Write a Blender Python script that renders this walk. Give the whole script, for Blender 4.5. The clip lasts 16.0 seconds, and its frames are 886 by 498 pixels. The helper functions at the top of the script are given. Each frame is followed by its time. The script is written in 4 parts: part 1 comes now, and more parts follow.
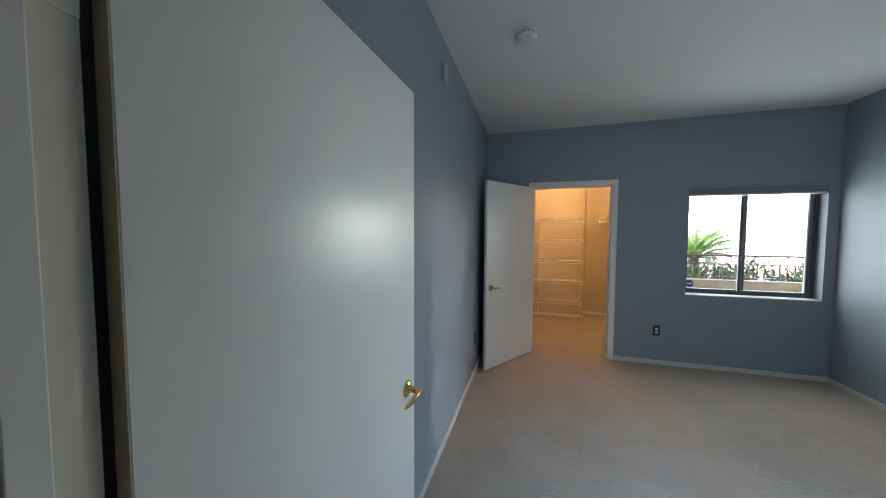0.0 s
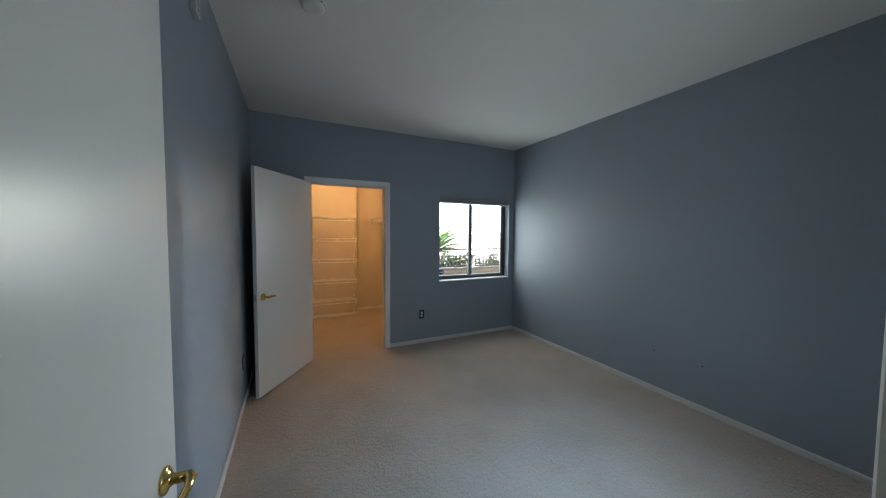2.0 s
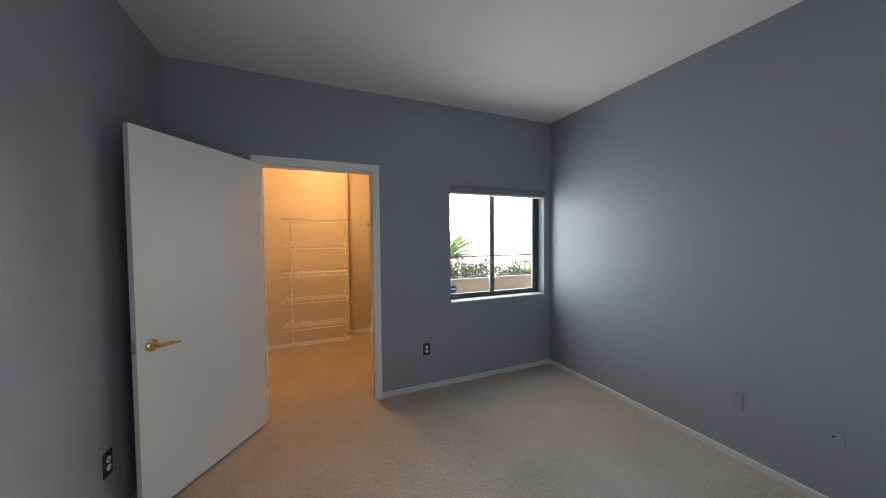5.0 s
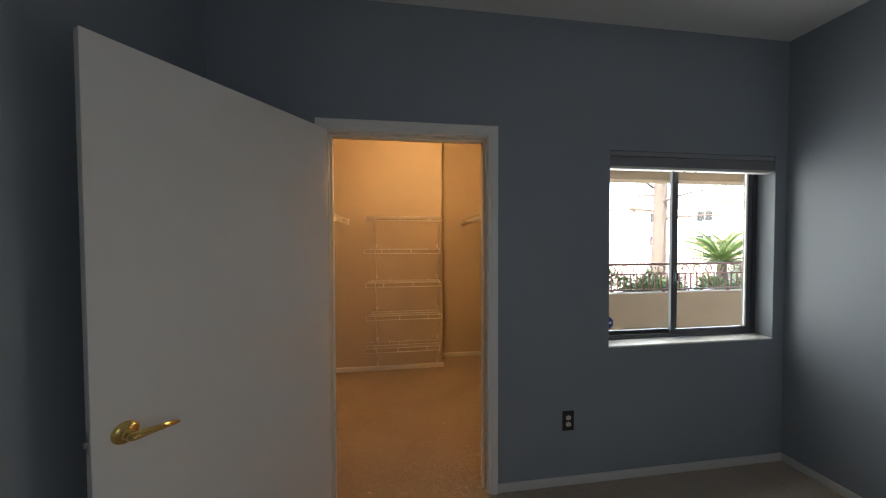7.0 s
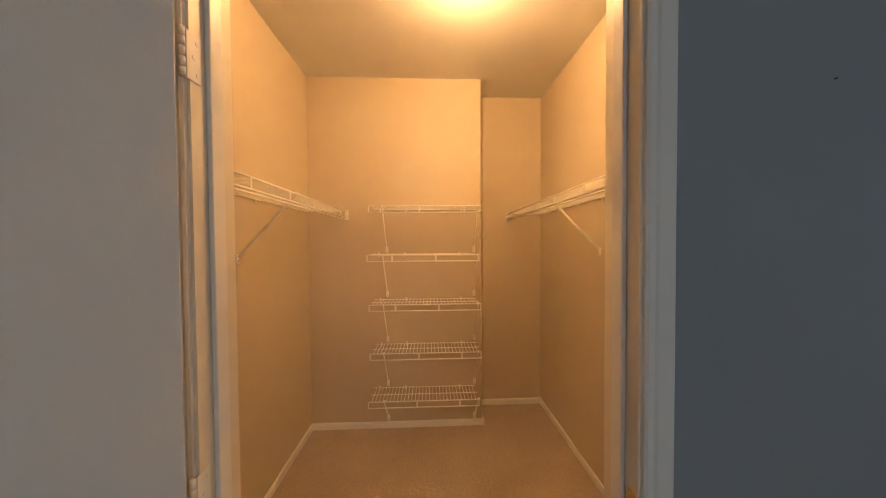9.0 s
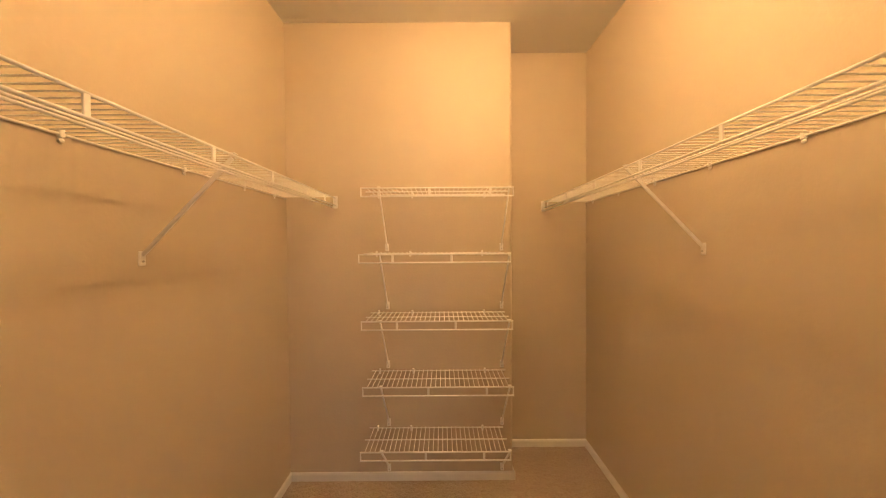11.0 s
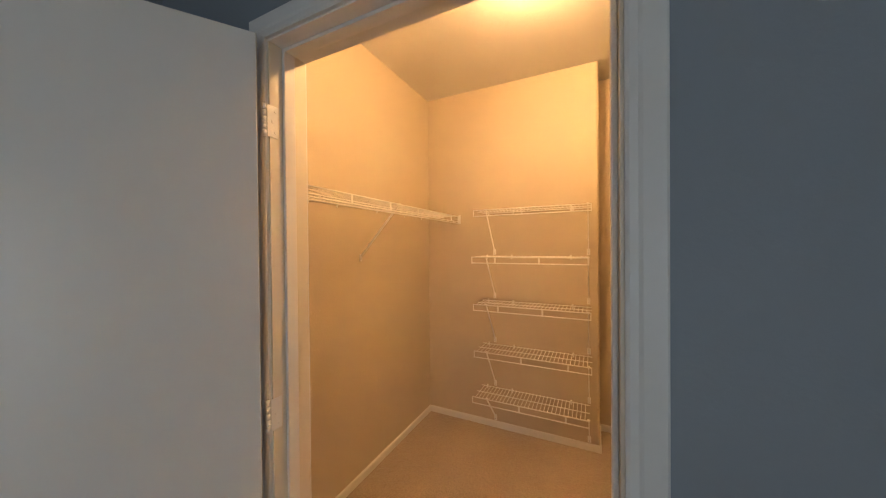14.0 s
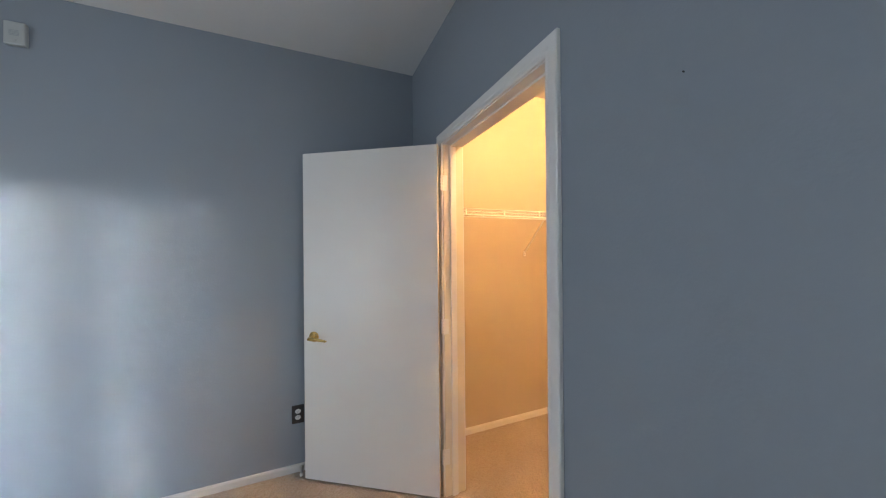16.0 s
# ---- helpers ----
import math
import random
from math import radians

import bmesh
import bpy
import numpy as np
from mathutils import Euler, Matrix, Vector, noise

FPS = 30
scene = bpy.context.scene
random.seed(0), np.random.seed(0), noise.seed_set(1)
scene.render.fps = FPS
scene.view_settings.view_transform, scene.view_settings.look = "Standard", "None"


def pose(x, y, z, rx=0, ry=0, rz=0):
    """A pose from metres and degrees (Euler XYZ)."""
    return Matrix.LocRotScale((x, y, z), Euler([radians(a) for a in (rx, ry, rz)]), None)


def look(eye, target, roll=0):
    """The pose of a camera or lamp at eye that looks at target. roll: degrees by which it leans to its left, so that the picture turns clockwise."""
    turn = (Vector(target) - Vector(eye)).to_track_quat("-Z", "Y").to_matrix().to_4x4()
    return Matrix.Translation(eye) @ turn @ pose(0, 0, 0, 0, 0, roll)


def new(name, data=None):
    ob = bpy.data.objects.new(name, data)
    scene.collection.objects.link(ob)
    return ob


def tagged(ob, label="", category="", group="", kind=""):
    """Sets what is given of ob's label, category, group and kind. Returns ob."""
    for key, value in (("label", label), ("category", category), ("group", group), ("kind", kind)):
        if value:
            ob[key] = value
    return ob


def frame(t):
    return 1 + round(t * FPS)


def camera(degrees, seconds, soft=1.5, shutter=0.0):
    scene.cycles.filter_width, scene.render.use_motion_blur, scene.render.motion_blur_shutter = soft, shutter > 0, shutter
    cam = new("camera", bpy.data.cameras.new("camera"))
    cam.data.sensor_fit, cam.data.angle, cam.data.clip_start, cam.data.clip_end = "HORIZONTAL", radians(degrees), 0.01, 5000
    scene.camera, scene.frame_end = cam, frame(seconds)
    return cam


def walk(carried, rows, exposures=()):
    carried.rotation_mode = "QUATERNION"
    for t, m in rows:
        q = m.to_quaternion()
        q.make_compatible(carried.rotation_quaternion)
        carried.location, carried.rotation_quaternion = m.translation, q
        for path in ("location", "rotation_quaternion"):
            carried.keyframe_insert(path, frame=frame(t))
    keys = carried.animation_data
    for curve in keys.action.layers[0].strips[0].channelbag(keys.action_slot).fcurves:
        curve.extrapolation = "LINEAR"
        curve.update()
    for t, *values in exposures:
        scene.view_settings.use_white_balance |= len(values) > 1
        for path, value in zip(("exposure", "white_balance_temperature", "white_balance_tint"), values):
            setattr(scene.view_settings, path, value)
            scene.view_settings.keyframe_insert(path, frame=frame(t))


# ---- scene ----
cam = camera(109.9, 16.0, 1.15)
PATH = [
    (0, (0.291, 0.269, 1.484), (-0.267, 2.187, 1.381), 0.2),
    (0.5, (0.195, 0.342, 1.455), (0.038, 2.333, 1.359), 0.3),
    (1, (0.112, 0.378, 1.444), (0.314, 2.367, 1.365), 0.6),
    (1.5, (0.037, 0.419, 1.454), (0.616, 2.332, 1.375), 0.2),
    (2, (0.112, 0.441, 1.469), (0.978, 2.242, 1.371), 0.4),
    (2.5, (0.178, 0.542, 1.488), (1.192, 2.263, 1.378), 0.2),
    (3, (0.236, 0.684, 1.479), (1.309, 2.368, 1.374), -0.0),
    (3.2, (0.324, 0.737, 1.504), (1.38, 2.431, 1.386), -0.0),
    (5.3, (0.662, 1.643, 1.441), (1.364, 3.515, 1.381), -0.1),
    (5.5, (0.679, 1.742, 1.454), (1.32, 3.636, 1.389), 0.2),
    (6, (0.698, 2.025, 1.459), (1.208, 3.958, 1.403), -0.2),
    (6.5, (0.698, 2.313, 1.454), (1.061, 4.279, 1.401), -0.1),
    (7, (0.669, 2.573, 1.456), (0.936, 4.554, 1.409), -0.2),
    (7.5, (0.703, 2.843, 1.466), (0.894, 4.834, 1.414), -0.1),
    (8, (0.695, 3.109, 1.445), (0.839, 5.104, 1.401), -0.3),
    (8.5, (0.729, 3.412, 1.455), (0.826, 5.409, 1.411), -0.3),
    (9, (0.733, 3.688, 1.468), (0.817, 5.686, 1.422), -0.4),
    (9.5, (0.722, 3.951, 1.468), (0.786, 5.949, 1.424), -0.3),
    (9.7, (0.712, 4.048, 1.463), (0.769, 6.047, 1.418), -0.3),
    (11.8, (0.736, 4.289, 1.423), (0.718, 6.289, 1.4), -0.4),
    (12, (0.73, 4.242, 1.422), (0.71, 6.242, 1.402), -0.4),
    (12.5, (0.761, 4.081, 1.427), (0.701, 6.08, 1.408), -0.5),
    (13, (0.836, 3.92, 1.443), (0.644, 5.911, 1.423), -0.5),
    (13.5, (0.942, 3.795, 1.441), (0.464, 5.737, 1.422), -0.6),
    (14, (1.111, 3.71, 1.458), (0.239, 5.51, 1.441), -0.5),
    (14.5, (1.317, 3.607, 1.453), (0.084, 5.182, 1.447), 0.0),
    (15, (1.518, 3.546, 1.457), (0.019, 4.87, 1.444), 0.0),
    (15.5, (1.735, 3.554, 1.439), (0.04, 4.616, 1.437), -0.5),
    (16, (1.947, 3.586, 1.433), (0.104, 4.362, 1.435), -0.5),
]
EXPOSURES = [
    (0.0, 4.4, 6500, 10), (1.0, 4.1, 6500, 10), (1.5, 4.0, 6500, 10), (2.0, 4.1, 6500, 10), (2.5, 4.45, 6500, 10), (3.0, 4.8, 6500, 10),
    (5.5, 4.45, 7050, 15), (6.5, 4.1, 7300, 16), (7.0, 3.7, 7300, 16), (8.0, 3.4, 7300, 16), (8.5, 3.9, 7300, 16), (9.0, 4.25, 7300, 16), (9.7, 4.4, 6900, 13),
    (12.0, 4.42, 6600, 10), (13.0, 4.4, 6800, 10), (13.5, 4.45, 6900, 10), (14.5, 4.6, 6800, 16), (16.0, 5.2, 6600, 15),
]
walk(cam, [(t, look(eye, target, roll)) for t, eye, target, roll in PATH], EXPOSURES)

# ---- light ----
world = bpy.data.worlds.new("sky")
scene.world = world
world.use_nodes = True
wn = world.node_tree.nodes
sky_tex = wn.new("ShaderNodeTexSky")
sky_tex.sky_type = "NISHITA"
sky_tex.sun_disc = False
sky_tex.sun_elevation = radians(42)
sky_tex.sun_rotation = radians(229)
wn["Background"].inputs["Strength"].default_value = 0.15
world.node_tree.links.new(sky_tex.outputs[0], wn["Background"].inputs["Color"])

sun_data = bpy.data.lights.new("sun", "SUN")
sun_data.energy, sun_data.angle, sun_data.color = 2.6, radians(0.5), (1.0, 0.95, 0.88)
sun = new("sun", sun_data)
sun.matrix_world = look((-7.5, -6.6, 9.0), (0, 0, 0))


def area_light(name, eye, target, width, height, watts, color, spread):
    """An area lamp that adds daylight at an opening."""
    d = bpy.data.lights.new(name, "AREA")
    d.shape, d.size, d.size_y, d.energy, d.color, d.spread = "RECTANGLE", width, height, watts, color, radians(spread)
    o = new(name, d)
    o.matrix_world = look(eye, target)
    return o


# added area lamps that boost daylight from the window and the unseen glass door
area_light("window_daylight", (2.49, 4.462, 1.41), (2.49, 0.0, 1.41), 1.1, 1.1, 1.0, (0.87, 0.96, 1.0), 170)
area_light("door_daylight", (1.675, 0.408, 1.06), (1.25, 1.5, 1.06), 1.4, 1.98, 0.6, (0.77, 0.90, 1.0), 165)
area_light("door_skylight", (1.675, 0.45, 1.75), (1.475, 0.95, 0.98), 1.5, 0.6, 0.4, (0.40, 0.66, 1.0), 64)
# narrow added lamps at the unseen door that throw bands on the west wall
for band_x, band_w, band_p in ((1.11, 0.2, 0.034), (1.445, 0.16, 0.026), (1.70, 0.1, 0.013)):
    area_light("band_lamp", (band_x, 0.5, 1.0), (band_x - 0.81, 1.5, 0.93), band_w, 1.75, band_p, (0.84, 0.95, 1.0), 4.4)

bulb_data = bpy.data.lights.new("closet_bulb", "POINT")
bulb_data.energy, bulb_data.color, bulb_data.shadow_soft_size = 1.48, (1.0, 0.575, 0.24), 0.042
new("closet_bulb", bulb_data).location = (0.92, 5.09, 2.635)

# ---- measures of the place ----
XW, XE, YN, YS, ZC = -0.289, 3.163, 4.29, 0.514, 2.738     # bedroom
CXW, CXE, CYS, CYB, CYN, CBX, CZC = -0.203, 1.727, 4.405, 6.137, 6.439, 1.146, 2.738   # closet
DX0, DX1, DZ = 0.292, 1.15, 2.04                       # closet doorway
WX0, WX1, WZ0, WZ1 = 1.91, 3.075, 0.82, 2.0              # window opening
EX0, EX1 = -0.245, 0.640                                 # entry doorway
SX0, SX1, SZ1 = 0.80, 2.55, 2.10                         # glass door in the south wall, unseen, assumed from the daylight


# ---- materials ----
def mat(name, color, rough=0.6, metal=0.0, vary=0.06, grain=0.0, grain_scale=250.0, spread=1.2, coat=0.0, dark=None):
    """Paint-like surface: base colour with a slow and a fine variation, and a fine relief."""
    m = bpy.data.materials.new(name)
    m.use_nodes = True
    n, l = m.node_tree.nodes, m.node_tree.links
    b = n["Principled BSDF"]
    b.inputs["Roughness"].default_value, b.inputs["Metallic"].default_value = rough, metal
    b.inputs["Coat Weight"].default_value = coat
    geo = n.new("ShaderNodeNewGeometry")
    slow, fine = n.new("ShaderNodeTexNoise"), n.new("ShaderNodeTexNoise")
    slow.inputs["Scale"].default_value, slow.inputs["Detail"].default_value = spread, 4
    fine.inputs["Scale"].default_value, fine.inputs["Detail"].default_value = grain_scale, 3
    mix = n.new("ShaderNodeMix")
    mix.data_type = "RGBA"
    d = dark or tuple(c * (1 - 2.2 * vary) for c in color)
    mix.inputs[6].default_value, mix.inputs[7].default_value = (*d, 1), (*(min(1, c * (1 + vary)) for c in color), 1)
    both = n.new("ShaderNodeMath")
    both.operation = "MULTIPLY_ADD"
    both.inputs[1].default_value, both.inputs[2].default_value = 0.25, 0.0
    add = n.new("ShaderNodeMath")
    add.operation = "MULTIPLY_ADD"
    add.inputs[1].default_value = 0.75
    for tex in (slow, fine):
        l.new(geo.outputs["Position"], tex.inputs["Vector"])
    l.new(fine.outputs[0], both.inputs[0])
    l.new(slow.outputs[0], add.inputs[0])
    l.new(both.outputs[0], add.inputs[2])
    l.new(add.outputs[0], mix.inputs[0])
    l.new(mix.outputs[2], b.inputs["Base Color"])
    if grain:
        bump = n.new("ShaderNodeBump")
        bump.inputs["Strength"].default_value, bump.inputs["Distance"].default_value = grain, 0.002
        l.new(fine.outputs[0], bump.inputs["Height"])
        l.new(bump.outputs[0], b.inputs["Normal"])
    return m


def carpet_material():
    m = bpy.data.materials.new("carpet")
    m.use_nodes = True
    n, l = m.node_tree.nodes, m.node_tree.links
    b = n["Principled BSDF"]
    b.inputs["Roughness"].default_value = 0.95
    b.inputs["Sheen Weight"].default_value = 0.25
    b.inputs["Sheen Roughness"].default_value = 0.5
    geo = n.new("ShaderNodeNewGeometry")
    warp = n.new("ShaderNodeTexNoise")
    warp.inputs["Scale"].default_value = 22
    shift = n.new("ShaderNodeMix")
    shift.data_type = "VECTOR"
    shift.inputs[0].default_value = 0.018
    tuft, cell, wear = n.new("ShaderNodeTexNoise"), n.new("ShaderNodeTexVoronoi"), n.new("ShaderNodeTexNoise")
    tuft.inputs["Scale"].default_value, tuft.inputs["Detail"].default_value = 110, 5
    cell.inputs["Scale"].default_value = 130
    wear.inputs["Scale"].default_value, wear.inputs["Detail"].default_value = 2.4, 5
    l.new(geo.outputs["Position"], warp.inputs["Vector"])
    l.new(geo.outputs["Position"], shift.inputs[4])
    l.new(warp.outputs["Color"], shift.inputs[5])
    for tex in (tuft, cell):
        l.new(shift.outputs[1], tex.inputs["Vector"])
    l.new(geo.outputs["Position"], wear.inputs["Vector"])
    ramp = n.new("ShaderNodeValToRGB")
    ramp.color_ramp.elements[0].position, ramp.color_ramp.elements[0].color = 0.30, (0.41, 0.335, 0.265, 1)
    ramp.color_ramp.elements[1].position, ramp.color_ramp.elements[1].color = 0.62, (0.51, 0.425, 0.345, 1)
    l.new(tuft.outputs[0], ramp.inputs[0])
    worn = n.new("ShaderNodeMix")
    worn.data_type, worn.blend_type = "RGBA", "MULTIPLY"
    fade = n.new("ShaderNodeValToRGB")
    fade.color_ramp.elements[0].position, fade.color_ramp.elements[0].color = 0.25, (0.84, 0.82, 0.80, 1)
    fade.color_ramp.elements[1].position, fade.color_ramp.elements[1].color = 0.65, (1, 1, 1, 1)
    worn.inputs[0].default_value = 1.0
    l.new(wear.outputs[0], fade.inputs[0])
    l.new(ramp.outputs[0], worn.inputs[6])
    l.new(fade.outputs[0], worn.inputs[7])
    l.new(worn.outputs[2], b.inputs["Base Color"])
    high = n.new("ShaderNodeMath")
    high.operation = "SUBTRACT"
    l.new(tuft.outputs[0], high.inputs[0])
    l.new(cell.outputs["Distance"], high.inputs[1])
    bump = n.new("ShaderNodeBump")
    bump.inputs["Strength"].default_value, bump.inputs["Distance"].default_value = 0.6, 0.008
    l.new(high.outputs[0], bump.inputs["Height"])
    l.new(bump.outputs[0], b.inputs["Normal"])
    return m


def glass_material(name, tint):
    m = bpy.data.materials.new(name)
    m.use_nodes = True
    n, l = m.node_tree.nodes, m.node_tree.links
    n.remove(n["Principled BSDF"])
    clear, gloss, mix, edge, power, scale = (n.new(k) for k in ("ShaderNodeBsdfTransparent", "ShaderNodeBsdfGlossy", "ShaderNodeMixShader", "ShaderNodeLayerWeight", "ShaderNodeMath", "ShaderNodeMath"))
    clear.inputs[0].default_value = (*tint, 1)
    gloss.inputs["Roughness"].default_value = 0.02
    power.operation, scale.operation = "POWER", "MULTIPLY_ADD"
    power.inputs[1].default_value, scale.inputs[1].default_value, scale.inputs[2].default_value = 5.0, 0.6, 0.025
    l.new(edge.outputs["Facing"], power.inputs[0])
    l.new(power.outputs[0], scale.inputs[0])
    l.new(scale.outputs[0], mix.inputs[0])
    l.new(clear.outputs[0], mix.inputs[1])
    l.new(gloss.outputs[0], mix.inputs[2])
    l.new(mix.outputs[0], n["Material Output"].inputs["Surface"])
    return m


def leaf_material(name, color, spread):
    """Foliage that lets some light through."""
    m = mat(name, color, 0.5, vary=0.25, spread=spread)
    n, l = m.node_tree.nodes, m.node_tree.links
    b, out = n["Principled BSDF"], n["Material Output"]
    thin, both = n.new("ShaderNodeBsdfTranslucent"), n.new("ShaderNodeMixShader")
    both.inputs[0].default_value = 0.42
    l.new(b.inputs["Base Color"].links[0].from_socket, thin.inputs[0])
    l.new(b.outputs[0], both.inputs[1])
    l.new(thin.outputs[0], both.inputs[2])
    l.new(both.outputs[0], out.inputs["Surface"])
    return m


def glow_material(name, color, strength):
    """Frosted globe: lets the bulb's light through and glows itself."""
    m = bpy.data.materials.new(name)
    m.use_nodes = True
    n, l = m.node_tree.nodes, m.node_tree.links
    n.remove(n["Principled BSDF"])
    clear, glow, both = (n.new(k) for k in ("ShaderNodeBsdfTransparent", "ShaderNodeEmission", "ShaderNodeAddShader"))
    glow.inputs[0].default_value, glow.inputs[1].default_value = (*color, 1), strength
    m.cycles.emission_sampling = "NONE"
    l.new(clear.outputs[0], both.inputs[0])
    l.new(glow.outputs[0], both.inputs[1])
    l.new(both.outputs[0], n["Material Output"].inputs["Surface"])
    return m


WALL = mat("blue_grey_wall_paint", (0.276, 0.315, 0.357), 0.5, grain=0.22, grain_scale=110, vary=0.03)
CLOSET = mat("cream_wall_paint", (0.58, 0.50, 0.385), 0.55, grain=0.3, grain_scale=90, vary=0.03)
CEIL = mat("white_ceiling_paint", (0.74, 0.74, 0.73), 0.8, grain=0.5, grain_scale=70, vary=0.03)
DOOR = mat("white_door_enamel", (0.83, 0.82, 0.79), 0.27, grain=0.09, grain_scale=160, vary=0.02)
TRIM = mat("white_trim_enamel", (0.80, 0.79, 0.765), 0.35, grain=0.08, grain_scale=90, vary=0.03)
CREAM = mat("cream_jamb", (0.76, 0.71, 0.60), 0.4, grain=0.1, grain_scale=80, vary=0.04)
# bedroom baseboards, greyer than the white closet ones
BASE = mat("greyer_baseboard_paint", (0.64, 0.63, 0.61), 0.5, grain=0.1, grain_scale=60, vary=0.08)
JAMB = mat("cream_door_edge", (0.70, 0.62, 0.46), 0.45, grain=0.15, grain_scale=60, vary=0.05)
CARPET = carpet_material()
BRASS = mat("polished_brass", (0.83, 0.60, 0.22), 0.16, 1.0, vary=0.04, grain=0.03)
STEEL = mat("brushed_steel", (0.55, 0.54, 0.52), 0.35, 1.0, vary=0.06)
ALU = mat("bronze_grey_aluminium", (0.10, 0.105, 0.115), 0.45, 0.6, vary=0.08)
ALU_LIGHT = mat("grey_aluminium_sash", (0.13, 0.135, 0.15), 0.45, 0.4, vary=0.08)
GLASS = glass_material("window_glass", (0.95, 0.965, 0.96))
# darkened so little sky light enters beside the door's area lamps
DIMMING_GLASS = glass_material("dimming_door_glass", (0.35, 0.36, 0.36))
WIRE = mat("white_vinyl_coating", (0.9, 0.89, 0.86), 0.35, vary=0.03)
PLATE_DARK = mat("dark_brown_plastic", (0.028, 0.026, 0.027), 0.4, vary=0.05)
PLATE_WHITE = mat("white_plastic", (0.74, 0.74, 0.71), 0.4, vary=0.03)
# white plastic with the dim upper corner's shade put into its colour
PLATE_SHADED = mat("shaded_white_plastic", (0.46, 0.49, 0.48), 0.5, vary=0.04)
PLATE_BLUE = mat("blue_grey_painted_plastic", (0.31, 0.345, 0.375), 0.5, vary=0.03)
SLOT = mat("dark_slot", (0.02, 0.02, 0.02), 0.7, vary=0.05)
BLIND = mat("grey_blind_fabric", (0.29, 0.30, 0.32), 0.6, grain=0.1, vary=0.04)
STUCCO = mat("tan_stucco", (0.57, 0.45, 0.32), 0.9, grain=1.0, grain_scale=45, vary=0.14, spread=3.0)
# brown kept dark so the unseen courtyard pieces bounce little light
LOW_BOUNCE_BROWN = mat("low_bounce_brown", (0.34, 0.27, 0.21), 0.9, grain=1.0, grain_scale=60, vary=0.08)
STUCCO_LIGHT = mat("cream_stucco", (0.66, 0.60, 0.50), 0.9, grain=0.9, grain_scale=50, vary=0.06)
CONCRETE = mat("patio_concrete", (0.58, 0.56, 0.53), 0.85, grain=0.6, grain_scale=70, vary=0.1)
RAIL = mat("maroon_railing_paint", (0.2, 0.085, 0.078), 0.45, grain=0.1, grain_scale=90, vary=0.08)
BARK = mat("pine_bark", (0.10, 0.082, 0.07), 0.95, grain=1.0, grain_scale=26, vary=0.22, spread=9)
LEAF = leaf_material("leaf_green", (0.115, 0.18, 0.06), 5)
FROND = leaf_material("palm_frond_green", (0.14, 0.22, 0.07), 6)
NEEDLE = mat("pine_needle_green", (0.05, 0.068, 0.032), 0.6, vary=0.25, spread=5)
EARTH = mat("dry_gravel_ground", (0.46, 0.40, 0.32), 0.95, grain=1.0, grain_scale=35, vary=0.15)
ROOF = mat("clay_roof_tile", (0.34, 0.17, 0.11), 0.8, vary=0.15, grain=0.6, grain_scale=12)
DARKGLASS = mat("dark_window_pane", (0.03, 0.035, 0.04), 0.1, vary=0.05)
STICKER_BLUE = mat("blue_vinyl_sticker", (0.02, 0.06, 0.28), 0.4, vary=0.04)
BULB = glow_material("lamp_globe_glass", (1.0, 0.58, 0.25), 2.5)


# ---- mesh helpers ----
def link(name, bm, material, parent=None, label="", smooth=False):
    me = bpy.data.meshes.new(name)
    bmesh.ops.recalc_face_normals(bm, faces=bm.faces[:])
    bm.to_mesh(me)
    bm.free()
    for material_one in material if isinstance(material, (list, tuple)) else [material]:
        me.materials.append(material_one)
    if smooth:
        for p in me.polygons:
            p.use_smooth = True
    ob = new(name, me)
    if parent:
        ob.parent = parent
    if label:
        ob["label"] = label
    return ob


def part(name, bm, material, parent, label="", smooth=False):
    return link(name, bm, material, parent, label, smooth)


def thing(name, m, label, category, group=""):
    e = new(name)
    e.empty_display_size = 0.1
    e.matrix_world = m
    return tagged(e, label, category, group)


def add_box(bm, x0, x1, y0, y1, z0, z1, bevel=0.0, segs=2, m=None):
    r = bmesh.ops.create_cube(bm, size=1.0)
    vs = r["verts"]
    bmesh.ops.scale(bm, vec=(x1 - x0, y1 - y0, z1 - z0), verts=vs)
    bmesh.ops.translate(bm, vec=((x0 + x1) / 2, (y0 + y1) / 2, (z0 + z1) / 2), verts=vs)
    if bevel:
        es = list({e for v in vs for e in v.link_edges})
        out = bmesh.ops.bevel(bm, geom=es, offset=bevel, segments=segs, affect="EDGES", profile=0.5)
        vs = list({v for f in out["faces"] for v in f.verts} | {v for v in vs if v.is_valid})
    if m is not None:
        bmesh.ops.transform(bm, matrix=m, verts=vs)
    return bm


def box(x0, x1, y0, y1, z0, z1, bevel=0.0, segs=2):
    return add_box(bmesh.new(), x0, x1, y0, y1, z0, z1, bevel, segs)


def add_rod(bm, a, b, r, seg=6, r2=None):
    a, b = Vector(a), Vector(b)
    d = b - a
    m = Matrix.Translation((a + b) / 2) @ d.to_track_quat("Z", "Y").to_matrix().to_4x4()
    bmesh.ops.create_cone(bm, cap_ends=True, segments=seg, radius1=r, radius2=r if r2 is None else r2, depth=d.length, matrix=m)
    return bm


def rod(a, b, r, seg=8, r2=None):
    return add_rod(bmesh.new(), a, b, r, seg, r2)


